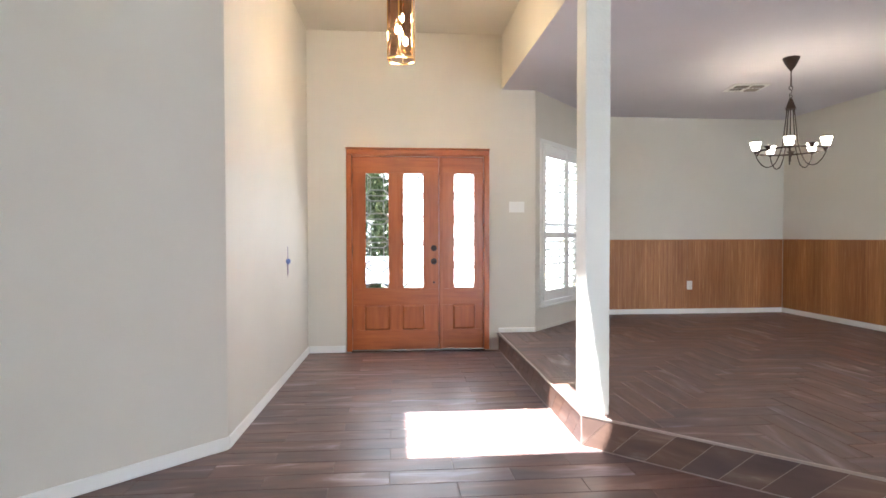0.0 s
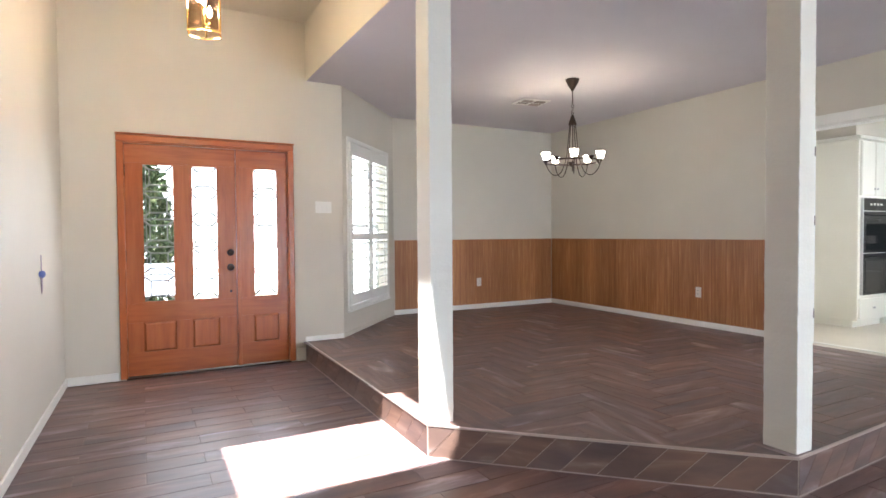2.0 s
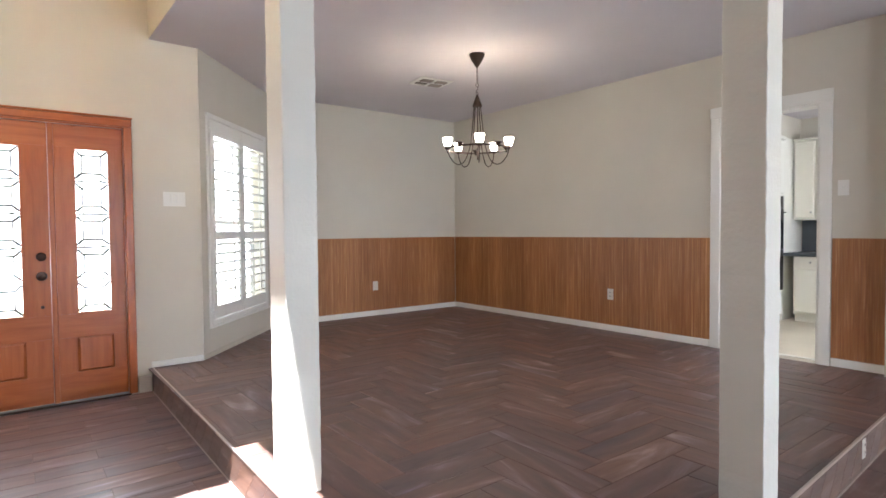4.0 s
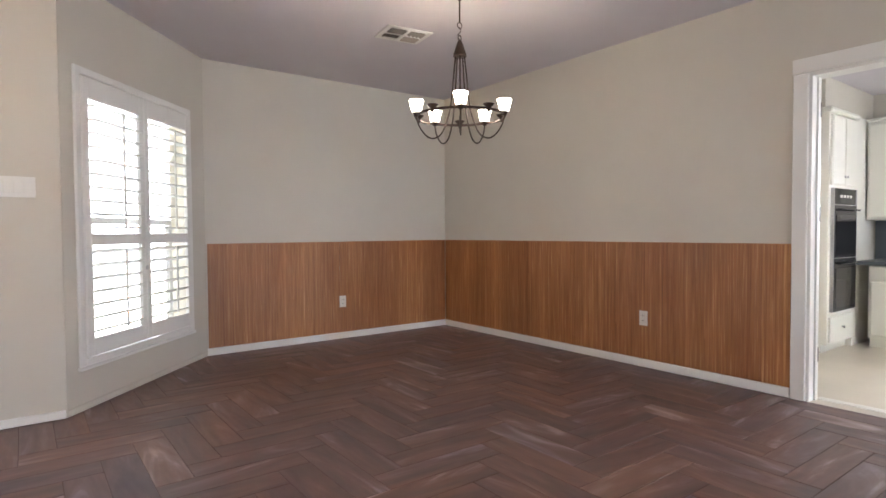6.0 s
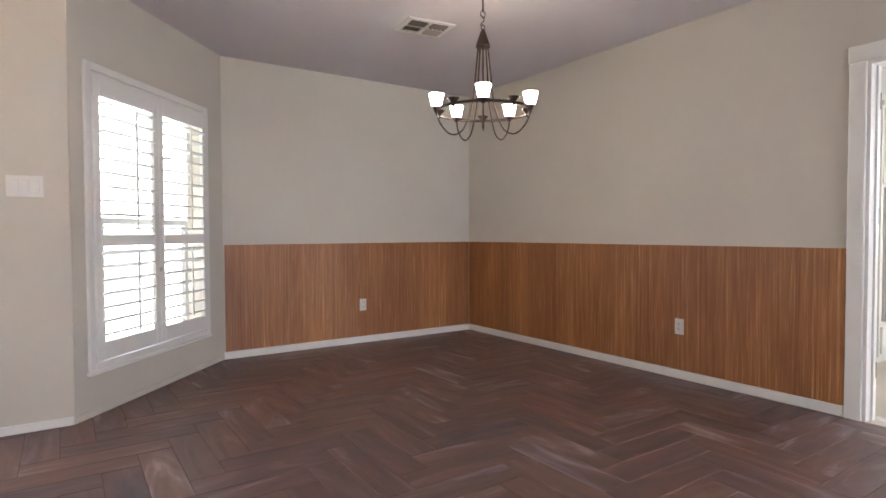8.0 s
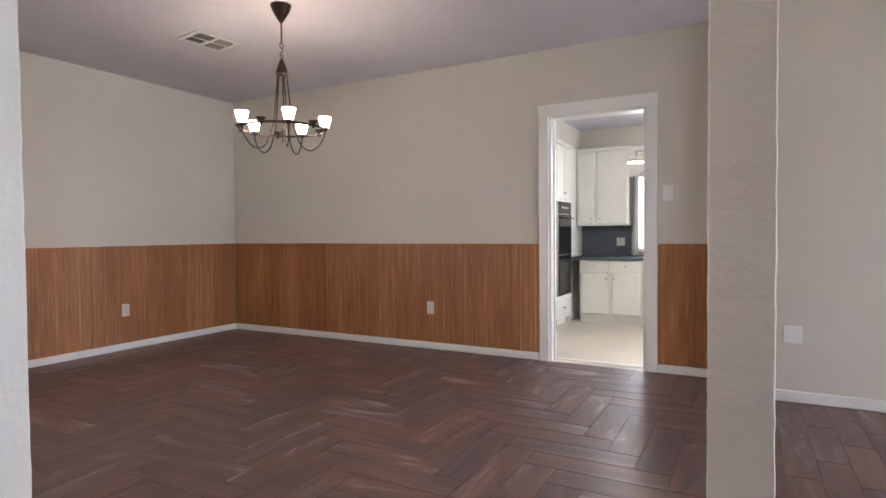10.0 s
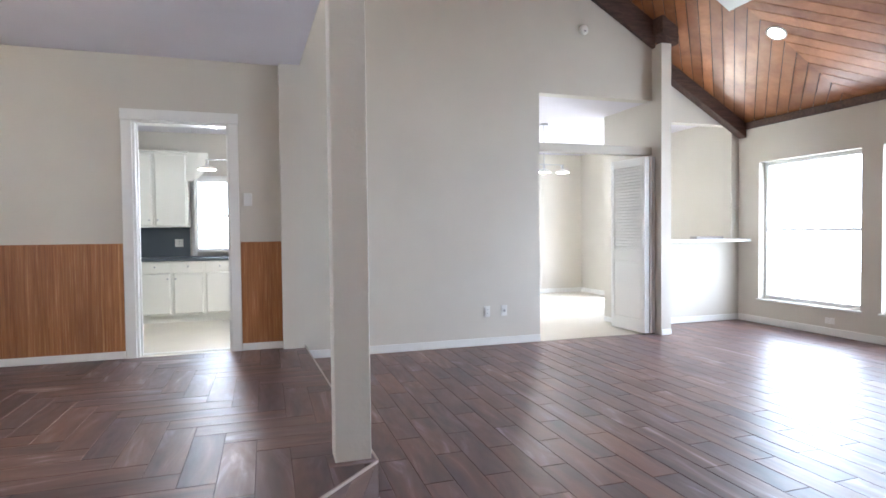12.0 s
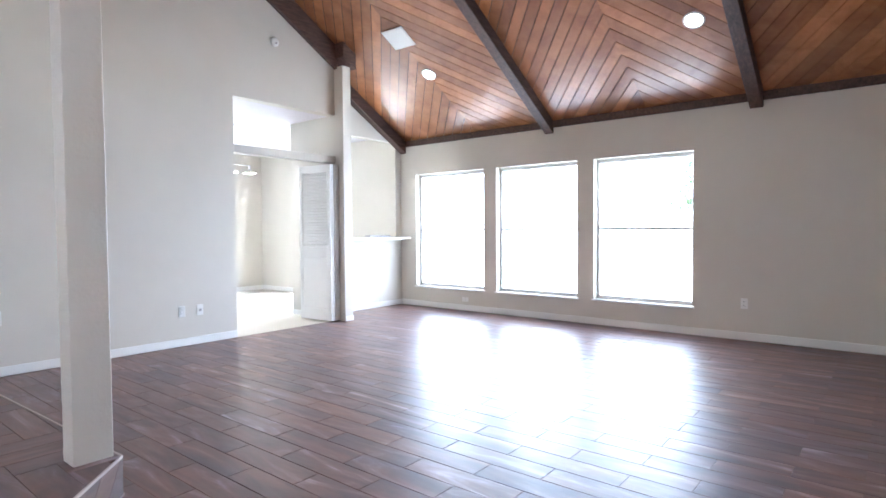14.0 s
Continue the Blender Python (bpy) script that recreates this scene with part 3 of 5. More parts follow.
slab = leaf("door_leaf", 0.0665, 0.970, [(0.194, 0.456), (0.587, 0.818)], "closed cherry door leaf with two tall leaded lights over two raised panels")
side = leaf("sidelight", 1.008, 1.444, [(1.122, 1.356)], "fixed cherry sidelight with one leaded light over a raised panel")
for z in (1.084, 0.945):
    bm = bmesh.new()
    lathe(bm, [(0.0, 0.0), (0.033, 0.0), (0.033, 0.004), (0.027, 0.010), (0.014, 0.014), (0.014, 0.028), (0.026, 0.036), (0.028, 0.05), (0.018, 0.060), (0.0, 0.062)] if z < 1 else [(0.0, 0.0), (0.031, 0.0), (0.031, 0.008), (0.02, 0.014), (0.0, 0.016)], 20)
    for v in bm.verts:
        v.co = Vector((0.918 + v.co.x, FY - 0.001 - v.co.z, z + v.co.y))
    part("door_knob" if z < 1 else "deadbolt", bm, BRONZE, slab, "dark bronze", smooth=True)
bm = bmesh.new()
lathe(bm, [(0.0, 0.0), (0.012, 0.0), (0.010, 0.006), (0.0, 0.007)], 12)
for v in bm.verts:
    v.co = Vector((0.918 + v.co.x, FY - 0.001 - v.co.z, 0.722 + v.co.y))
part("security_plug", bm, BRONZE, slab)
for z in (0.25, 1.02, 1.76):
    boxes("hinge", BRONZE, slab, (0.062, FRONT + 0.012, z, 0.071, FRONT + 0.033, z + 0.10))

# ---- bay window with plantation shutters ----
win = new("window_1")
d = Vector((WB[0] - WA[0], WB[1] - WA[1], 0))
ang = math.degrees(math.atan2(d.y, d.x))
win.matrix_world = pose(WA[0], WA[1], 0, 0, 0, ang)
tagged(win, "bay window with white plantation shutters, slats open", kind="structure")
# in the local frame x runs along the wall, the room is at negative y
u0, u1, w0, w1 = 0.098, 1.388, 0.455, 2.258
boxes("window_frame", WHITE, win, (u0, -0.022, w0, u0 + 0.045, -0.001, w1), bevel=0.004)
boxes("window_frame", WHITE, win, (u1 - 0.045, -0.022, w0, u1, -0.001, w1), bevel=0.004)
boxes("window_frame", WHITE, win, (u0 + 0.046, -0.022, w1 - 0.045, u1 - 0.046, -0.001, w1), bevel=0.004)
boxes("window_frame", WHITE, win, (u0 + 0.046, -0.022, w0, u1 - 0.046, -0.001, w0 + 0.045), bevel=0.004)
boxes("window_sill", WHITE, win, (u0 - 0.01, -0.03, w0 - 0.022, u1 + 0.01, -0.001, w0 - 0.001), bevel=0.004)
um = (u0 + u1) / 2
for a, b in ((u0 + 0.05, um - 0.004), (um + 0.004, u1 - 0.05)):
    pan = new("shutter")
    pan.parent = win
    tagged(pan, "white louvred shutter panel with tilt rod")
    zlo, zhi = w0 + 0.052, w1 - 0.056
    boxes("stile", WHITE, pan, (a, -0.032, zlo, a + 0.048, -0.004, zhi), bevel=0.003)
    boxes("stile", WHITE, pan, (b - 0.048, -0.032, zlo, b, -0.004, zhi), bevel=0.003)
    for z0, z1 in ((zlo, zlo + 0.105), (1.185, 1.255), (zhi - 0.125, zhi)):
        boxes("rail", WHITE, pan, (a + 0.0485, -0.031, z0, b - 0.0485, -0.005, z1), bevel=0.003)
    for (z0, z1, n) in ((zlo + 0.105, 1.185, 7), (1.255, zhi - 0.125, 10)):
        for k in range(n):
            zc = z0 + (k + 0.5) * (z1 - z0) / n
            bm = bmesh.new()
            box(bm, a + 0.052, -0.042, -0.005, b - 0.052, 0.042, 0.005, Matrix.Translation((0, -0.018, zc)) @ Matrix.Rotation(radians(-2 if n == 10 else -17), 4, "X"))
            bev(bm, 0.003)
            part("louvre", bm, WHITE, pan)
        boxes("tilt_rod", WHITE, pan, ((a + b) / 2 + 0.03, -0.068, z0 + 0.03, (a + b) / 2 + 0.044, -0.056, z1 - 0.03), bevel=0.002)
    bm = bmesh.new()
    box(bm, b - 0.01 if a < um - 0.1 else a, -0.036, 1.0, b if a < um - 0.1 else a + 0.01, -0.0325, 1.03)
    part("latch", bm, STEEL, pan)
p = boxes("pane", GLASS, win, (0.29, 0.06, 0.50, 1.20, 0.066, 2.19))
p.visible_shadow = False
boxes("sash", WHITE, win, (0.28, 0.055, 1.32, 1.21, 0.09, 1.36), (0.28, 0.055, 0.50, 0.32, 0.09, 1.319), (1.17, 0.055, 0.50, 1.21, 0.09, 1.319))

# ---- living room windows ----
for k, (x0, x1) in enumerate(((1.89, 3.083), (3.31, 4.56), (4.78, 6.10))):
    wn_ = tagged(new("window_%d" % (k + 2)), "white single-hung window with a meeting rail, strongly backlit", kind="structure")
    yb = SOUTH - 0.10
    for c in ((x0, yb - 0.05, 0.325, x0 + 0.035, yb, 2.1), (x1 - 0.035, yb - 0.05, 0.325, x1, yb, 2.1), (x0 + 0.0355, yb - 0.05, 2.05, x1 - 0.0355, yb, 2.1), (x0 + 0.0355, yb - 0.05, 0.325, x1 - 0.0355, yb, 0.37)):
        boxes("window_frame", WHITE, wn_, c, bevel=0.004)
    boxes("meeting_rail", WHITE, wn_, (x0 + 0.0355, yb - 0.045, 1.20, x1 - 0.0355, yb - 0.005, 1.235), bevel=0.003)
    boxes("window_sill", WHITE, wn_, (x0 - 0.02, SOUTH - 0.098, 0.303, x1 + 0.02, SOUTH + 0.03, 0.324), bevel=0.004)
    boxes("sash_lock", WHITE, wn_, ((x0 + x1) / 2 - 0.02, yb - 0.004, 1.237, (x0 + x1) / 2 + 0.02, yb + 0.01, 1.25))
    for z0, z1 in ((0.371, 1.199), (1.236, 2.049)):
        p = boxes("pane", GLASS, wn_, (x0 + 0.036, yb - 0.028, z0, x1 - 0.036, yb - 0.022, z1))
        p.visible_shadow = False

# ---- chandelier ----
CX, CY = 3.945, 6.0
ch = empty("chandelier", (CX, CY, FLAT), "bronzed iron chandelier with five lit frosted glass shades on curved arms", "chandelier")
bm = bmesh.new()
lathe(bm, [(0.0, 0.0), (0.068, -0.001), (0.066, -0.012), (0.050, -0.05), (0.022, -0.095), (0.008, -0.115), (0.0, -0.118)], 28)
part("canopy", bm, IRON, ch, smooth=True)
bm = bmesh.new()
tube(bm, [(0, 0, -0.11), (0, 0, -0.245)], 0.005, 8)
part("rod", bm, IRON, ch)
bm = bmesh.new()
for zc, r in ((-0.262, 0.017), (-0.335, 0.013)):
    tube(bm, [(r * math.cos(k * math.pi / 8), 0, zc + r * math.sin(k * math.pi / 8)) for k in range(16)], 0.003, 6, True)
tube(bm, [(0.012 * math.sin(k * 0.6), 0.004, -0.272 - 0.0065 * k) for k in range(9)], 0.003, 6)
part("hook", bm, IRON, ch)
ZR = 1.945 - FLAT
bm = bmesh.new()
lathe(bm, [(0.0, -0.345), (0.010, -0.35), (0.016, -0.365), (0.040, -0.435), (0.041, -0.447), (0.034, -0.450), (0.0, -0.450)], 20)
part("bell", bm, IRON, ch, smooth=True)
bm = bmesh.new()
R = 0.275
ring = [(R * math.cos(2 * math.pi * k / 48), R * math.sin(2 * math.pi * k / 48)) for k in range(48)]
for k in range(48):
    a, b = Vector((*ring[k], 0)), Vector((*ring[(k + 1) % 48], 0))
    ia, ib = a * 0.965, b * 0.965
    lo, hi = ZR - 0.007, ZR + 0.007
    q = [bm.verts.new((v.x, v.y, z)) for v in (a, b, ib, ia) for z in (lo, hi)]
    for f in ((0, 2, 3, 1), (4, 6, 7, 5), (1, 3, 5, 7), (0, 6, 4, 2)):
        bm.faces.new([q[i] for i in f])
bmesh.ops.remove_doubles(bm, verts=bm.verts[:], dist=1e-5)
part("ring", bm, IRON, ch)
BASE_A = radians(232)
for k in range(5):
    a = BASE_A + k * 2 * math.pi / 5
    ca, sa = math.cos(a), math.sin(a)
    arm = new("arm")
    arm.parent = ch
    bm = bmesh.new()
    prof = [(0.028, -0.445), (0.040, -0.56), (0.052, -0.68), (0.062, -0.76), (0.085, -0.84), (0.12, -0.915), (0.165, -0.943), (0.205, -0.935), (0.24, -0.90), (0.262, -0.86), (0.272, -0.815), (0.272, ZR - 0.005)]
    pts = []
    for i in range(len(prof) - 1):
        p0, p1, p2, p3 = prof[max(i - 1, 0)], prof[i], prof[i + 1], prof[min(i + 2, len(prof) - 1)]
        for s_ in (0, 0.33, 0.67):
            pts.append(tuple(0.5 * (2 * p1[j] + (p2[j] - p0[j]) * s_ + (2 * p0[j] - 5 * p1[j] + 4 * p2[j] - p3[j]) * s_ ** 2 + (3 * p1[j] - p0[j] - 3 * p2[j] + p3[j]) * s_ ** 3) for j in (0, 1)))
    pts.append(prof[-1])
    tube(bm, [(r * ca, r * sa, z) for r, z in pts], 0.0048, 7)
    part("branch", bm, IRON, arm, smooth=True)
    bm = bmesh.new()
    c = (0.272 * ca, 0.272 * sa, ZR - 0.012)
    lathe(bm, [(0.0, 0.0), (0.012, 0.0), (0.016, 0.014), (0.030, 0.024), (0.0, 0.024)], 16, c)
    part("cup", bm, IRON, arm, smooth=True)
    bm = bmesh.new()
    lathe(bm, [(0.023, 0.0), (0.026, 0.002), (0.042, 0.068), (0.039, 0.068), (0.025, 0.006)], 24, (c[0], c[1], c[2] + 0.026))
    bmesh.ops.recalc_face_normals(bm, faces=bm.faces[:])
    sh = part("shade", bm, SHADE, arm, "lit frosted glass cup shade", smooth=True)
    b_ = a + math.pi / 5
    bm = bmesh.new()
    lathe(bm, [(0.0, -0.024), (0.008, -0.024), (0.010, -0.008), (0.014, 0.0), (0.032, 0.018), (0.034, 0.022), (0.0, 0.020)], 16, (R * math.cos(b_) * 0.98, R * math.sin(b_) * 0.98, ZR + 0.006))
    part("dish", bm, IRON, ch, smooth=True)
    bulb("bulb", (CX + c[0], CY + c[1], FLAT + c[2] + 0.15), 0.055, 0.03, (1.0, 0.74, 0.5))
bm = bmesh.new()
tube(bm, [(0, 0, -0.80), (0, 0, -0.90)], 0.007, 8)
part("finial", bm, IRON, ch)

# ---- entry pendant ----
PX, PY, PZ = 0.56, 5.53, 2.50
pen = empty("pendant_lamp", (PX, PY, PZ), "polished brass lantern pendant with smoked glass sides and four lit bulbs", "pendant lamp")
HX = [(0.105 * math.cos(radians(60 * k + 20)), 0.105 * math.sin(radians(60 * k + 20))) for k in range(6)]
SMOKE = bpy.data.materials.new("smoked_glass")
SMOKE.use_nodes = True
_s = SMOKE.node_tree.nodes["Principled BSDF"]
_s.inputs["Base Color"].default_value = (0.62, 0.48, 0.40, 1)
_s.inputs["Transmission Weight"].default_value = 1.0
_s.inputs["Roughness"].default_value = 0.05
_s.inputs["IOR"].default_value = 1.15
for z in (0.0, 0.50):
    bm = bmesh.new()
    tube(bm, [(x, y, z) for x, y in HX], 0.007, 6, True)
    part("rim", bm, BRASS, pen)
for k in range(6):
    bm = bmesh.new()
    tube(bm, [(*HX[k], 0.006), (*HX[k], 0.494)], 0.0045, 6)
    part("bar", bm, BRASS, pen)
    a, b = Vector((*HX[k], 0)), Vector((*HX[(k + 1) % 6], 0))
    run_d = (b - a).normalized() * 0.007
    n = Vector((run_d.y, -run_d.x, 0)).normalized() * 0.0015
    bm = bmesh.new()
    vs = [bm.verts.new(v + o + Vector((0, 0, z))) for z in (0.012, 0.488) for v, o in ((a + run_d, n), (b - run_d, n), (b - run_d, -n), (a + run_d, -n))]
    for f in ((0, 1, 2, 3), (4, 5, 6, 7), (0, 1, 5, 4), (1, 2, 6, 5), (2, 3, 7, 6), (3, 0, 4, 7)):
        bm.faces.new([vs[i] for i in f])
    part("glass_side", bm, SMOKE, pen).visible_shadow = False
bm = bmesh.new()
lathe(bm, [(0.105, 0.505), (0.06, 0.53), (0.012, 0.55), (0.0, 0.55)], 12)
part("cap", bm, BRASS, pen)
bm = bmesh.new()
tube(bm, [(0, 0, 0.16), (0, 0, ENTRY - PZ)], 0.007, 8)
part("stem", bm, BRASS, pen)
for k, (r, a, z) in enumerate(((0.035, 20, 0.11), (0.035, 140, 0.20), (0.035, 260, 0.16), (0.035, 80, 0.29))):
    x, y = r * math.cos(radians(a)), r * math.sin(radians(a))
    bm = bmesh.new()
    tube(bm, [(0, 0, z - 0.05), (x, y, z - 0.04), (x, y, z)], 0.004, 6)
    part("lamp_arm", bm, BRASS, pen)
    bm = bmesh.new()
    lathe(bm, [(0.0, 0.0), (0.009, 0.001), (0.017, 0.022), (0.014, 0.045), (0.005, 0.062), (0.0, 0.068)], 14, (x, y, z + 0.001))
    part("bulb", bm, LAMP, pen, "lit flame bulb", smooth=True)
bulb("bulb", (PX, PY, PZ - 0.04), 1.2, 0.05, (1.0, 0.78, 0.5))
bulb("bulb", (PX, PY, PZ + 0.62), 0.8, 0.05, (1.0, 0.78, 0.5))


# ---- vents, switches, outlets, detector ----
def vent(place, w, h, slats, label, tilt=0.0, turn=0.0, m=None, cat="ceiling vent"):
    ob = empty("ceiling_vent", place, label, cat)
    ob.matrix_world = pose(*place, 0, 0, turn) @ pose(0, 0, 0, tilt, 0, 0)
    bm = bmesh.new()
    for c in ((-w / 2, -h / 2, -0.012, w / 2, -h / 2 + 0.025, -0.001), (-w / 2, h / 2 - 0.025, -0.012, w / 2, h / 2, -0.001), (-w / 2, -h / 2 + 0.0251, -0.012, -w / 2 + 0.025, h / 2 - 0.0251, -0.001), (w / 2 - 0.025, -h / 2 + 0.0251, -0.012, w / 2, h / 2 - 0.0251, -0.001)):
        box(bm, *c)
    part("frame", bm, m or WHITE, ob)
    boxes("backing", mat_cached("vent_shadow", (0.12, 0.10, 0.09), 0.8), ob, (-w / 2 + 0.02, -h / 2 + 0.02, -0.003, w / 2 - 0.02, h / 2 - 0.02, -0.0012))
    for k in range(slats):
        x = -w / 2 + 0.03 + (k + 0.5) * (w - 0.06) / slats
        bm = bmesh.new()
        sgn = 1 if k < slats / 2 else -1
        box(bm, -0.011, -h / 2 + 0.026, -0.0015, 0.011, h / 2 - 0.026, 0.0, Matrix.Translation((x, 0, -0.011)) @ Matrix.Rotation(radians(38 * sgn), 4, "Y"))
        part("slat", bm, m or WHITE, ob)
    return ob


reg = empty("ceiling_register", (4.16, 6.95, FLAT), "white metal four-way air register with curved blades in the dining ceiling", "ceiling vent")
reg.matrix_world = pose(4.16, 6.95, FLAT, 0, 0, -8)
bm = bmesh.new()
for c in ((-0.18, -0.14, -0.010, 0.18, -0.105, -0.001), (-0.18, 0.105, -0.010, 0.18, 0.14, -0.001), (-0.18, -0.1049, -0.010, -0.145, 0.1049, -0.001), (0.145, -0.1049, -0.010, 0.18, 0.1049, -0.001), (-0.012, -0.1048, -0.013, 0.012, 0.1048, -0.002), (-0.1449, -0.010, -0.0125, -0.0121, 0.010, -0.002), (0.0121, -0.010, -0.0125, 0.1449, 0.010, -0.002)):
    box(bm, *c)
part("frame", bm, WHITE, reg)
boxes("backing", mat_cached("vent_shadow", (0.10, 0.085, 0.075), 0.8), reg, (-0.15, -0.11, -0.0019, 0.15, 0.11, -0.0011))
for sx in (-1, 1):
    for sy in (-1, 1):
        for k in range(4):
            bm = bmesh.new()
            if sx == sy:
                y = sy * (0.022 + k * 0.023)
                box(bm, -0.064, -0.012, -0.0008, 0.064, 0.012, 0.0008, Matrix.Translation((sx * 0.078, y, -0.011)) @ Matrix.Rotation(radians(-40 * sy), 4, "X"))
            else:
                x = sx * (0.030 + k * 0.032)
                box(bm, -0.013, -0.045, -0.0008, 0.013, 0.045, 0.0008, Matrix.Translation((x, sy * 0.058, -0.011)) @ Matrix.Rotation(radians(40 * sx), 4, "Y"))
            part("blade", bm, mat_cached("vent_blade", (0.32, 0.28, 0.25), 0.5), reg)



def plate(name, place, n, w, h, label, cat, kind="outlet"):
    """A wall plate; its face looks along the turned -y axis."""
    x, y, z, turn = place
    ob = empty(name, (x, y, z), label, cat)
    ob.matrix_world = pose(x, y, z, 0, 0, turn)
    boxes("plate", PLASTIC, ob, (-w / 2, -0.007, -h / 2, w / 2, -0.001, h / 2), bevel=0.002)
    if kind == "outlet":
        for s_ in (-1, 1):
            bm = bmesh.new()
            box(bm, -0.016, -0.010, s_ * 0.02 - 0.014, 0.016, -0.0075, s_ * 0.02 + 0.014)
            bev(bm, 0.003)
            part("socket", bm, PLASTIC, ob)
            for dx in (-0.006, 0.006):
                boxes("slot", DARK, ob, (dx - 0.0012, -0.0112, s_ * 0.02 - 0.004, dx + 0.0012, -0.0102, s_ * 0.02 + 0.006))
    elif kind == "rocker":
        for k in range(n):
            cx = (k - (n - 1) / 2) * 0.046
            boxes("rocker", PLASTIC, ob, (cx - 0.017, -0.0115, -0.033, cx + 0.017, -0.0075, 0.033), bevel=0.002)
    elif kind == "toggle":
        boxes("toggle", PLASTIC, ob, (-0.005, -0.02, -0.004, 0.005, -0.0075, 0.014), bevel=0.002)
    elif kind == "jack":
        boxes("jack", mat_cached("grey_plug", (0.35, 0.34, 0.33), 0.5), ob, (-0.012, -0.02, -0.012, 0.012, -0.0075, 0.012), bevel=0.002)
    return ob


plate("light_switch", (1.797, FRONT, 1.517, 0), 3, 0.165, 0.115, "white triple rocker switch on the entry wall", "light switch", "rocker")
plate("light_switch", (EAST, 3.84, 1.541, -90), 1, 0.072, 0.115, "white toggle switch beside the kitchen doorway", "light switch", "toggle")
plate("outlet", (4.375, BACK - 0.009, 0.56, 0), 1, 0.072, 0.115, "white duplex outlet set in the bamboo wainscot", "outlet")
plate("outlet", (EAST - 0.009, 5.885, 0.57, -90), 1, 0.072, 0.115, "white duplex outlet set in the bamboo wainscot", "outlet")
plate("outlet", (LIVE, 1.425, 0.371, -90), 1, 0.07, 0.115, "white duplex outlet low on the living room wall", "outlet")
plate("cable_jack", (LIVE, 1.226, 0.371, -90), 1, 0.07, 0.115, "white cable plate with grey jack low on the wall", "cable jack", "jack")
plate("wall_plate", (LIVE, 3.022, 0.496, -90), 1, 0.115, 0.125, "blank white square wall plate near the platform", "wall plate", "blank")
plate("outlet", (1.36, SOUTH, 0.40, 180), 1, 0.07, 0.115, "white duplex outlet under the window wall", "outlet")
plate("outlet", (4.15, 3.283, 0.118, 2.7), 1, 0.05, 0.10, "white outlet set in the tiled step riser", "outlet")
plate("outlet", (5.12, SOUTH, 0.17, 180), 1, 0.115, 0.07, "white horizontal outlet low under the windows", "outlet")

al = empty("alarm_sensor", (LIVE, 0.225, 3.50), "round white alarm sensor high on the gable wall", "alarm sensor")
bm = bmesh.new()
lathe(bm, [(0.0, 0.0), (0.055, 0.001), (0.055, 0.015), (0.045, 0.03), (0.025, 0.036), (0.0, 0.037)], 24)
for v in bm.verts:
    v.co = Vector((-v.co.z - 0.001, v.co.y, v.co.x))
part("housing", bm, PLASTIC, al, smooth=True)
boxes("lens", mat_cached("grey_plug", (0.35, 0.34, 0.33), 0.5), al, (-0.045, -0.015, -0.03, -0.036, 0.015, -0.012), bevel=0.003)

# small wall hanger
hg = empty("wall_hanger", (LEFT - 0.02, 6.19, 0.99), "small blue and silver hanging ornament on the entry wall", "ornament")
bm = bmesh.new()
lathe(bm, [(0.0, 0.135), (0.003, 0.13), (0.004, 0.02), (0.012, 0.008), (0.007, -0.03), (0.006, -0.09), (0.0, -0.13)], 10, (0.014, 0, 0))
part("stem", bm, mat_cached("worn_silver", (0.34, 0.30, 0.36), 0.5, 0.3), hg)
bm = bmesh.new()
lathe(bm, [(0.0, 0.026), (0.014, 0.022), (0.021, 0.008), (0.018, -0.011), (0.006, -0.022), (0.0, -0.024)], 14, (0.018, 0.0, 0.005))
part("bead", bm, mat_cached("blue_enamel", (0.12, 0.17, 0.42), 0.3), hg, smooth=True)

# ---- ceiling fittings ----
tl = math.degrees(math.atan(PITCH))
for x, y in ((4.907, -1.40), (1.64, -1.48)):
    cl = empty("recessed_light", (x, y, slope(y)), "lit round recessed ceiling light with white trim ring", "recessed light", "recessed ceiling lights")
    cl.matrix_world = pose(x, y, slope(y) - 0.002, tl, 0, 0)
    bm = bmesh.new()
    lathe(bm, [(0.078, -0.001), (0.100, -0.001), (0.100, -0.008), (0.082, -0.012), (0.078, -0.004), (0.078, -0.001)], 32)
    part("trim_ring", bm, WHITE, cl, smooth=True)
    bm = bmesh.new()
    lathe(bm, [(0.0, -0.003), (0.077, -0.003), (0.077, -0.002), (0.0, -0.002)], 32)
    part("lens", bm, CAN, cl)
sp = empty("ceiling_speaker", (4.915, -0.835, slope(-0.835)), "flat white square grille in the board ceiling", "ceiling grille")
sp.matrix_world = pose(4.915, -0.835, slope(-0.835) - 0.002, tl, 0, 0)
boxes("frame", WHITE, sp, (-0.17, -0.15, -0.014, 0.17, 0.15, -0.001), bevel=0.004)
boxes("grille", PLASTIC, sp, (-0.155, -0.135, -0.017, 0.155, 0.135, -0.0145), bevel=0.002)
bm = bmesh.new()
box(bm, 5.74, -0.88, -0.20, LIVE - 0.002, -0.66, -0.004)
for v in bm.verts:
    v.co.z += slope(v.co.y)
bev(bm, 0.006)
tagged(part("beam_block", bm, BEAM), "short dark timber block over the wing wall", "ceiling beam", "ceiling beams")

# ---- opening to the breakfast room ----
boxes("header_beam", WALL, None, (LIVE - 0.004, -0.699, 2.12, LIVE + 0.12, 0.785, 2.215), bevel=0.003)
tagged(bpy.data.objects["header_beam"], "painted header across the wide opening", kind="structure")
fd = empty("folding_door", (LIVE + 0.03, -0.60, 0.004), "white louvred folding door, folded open against the wing wall", "folding door")


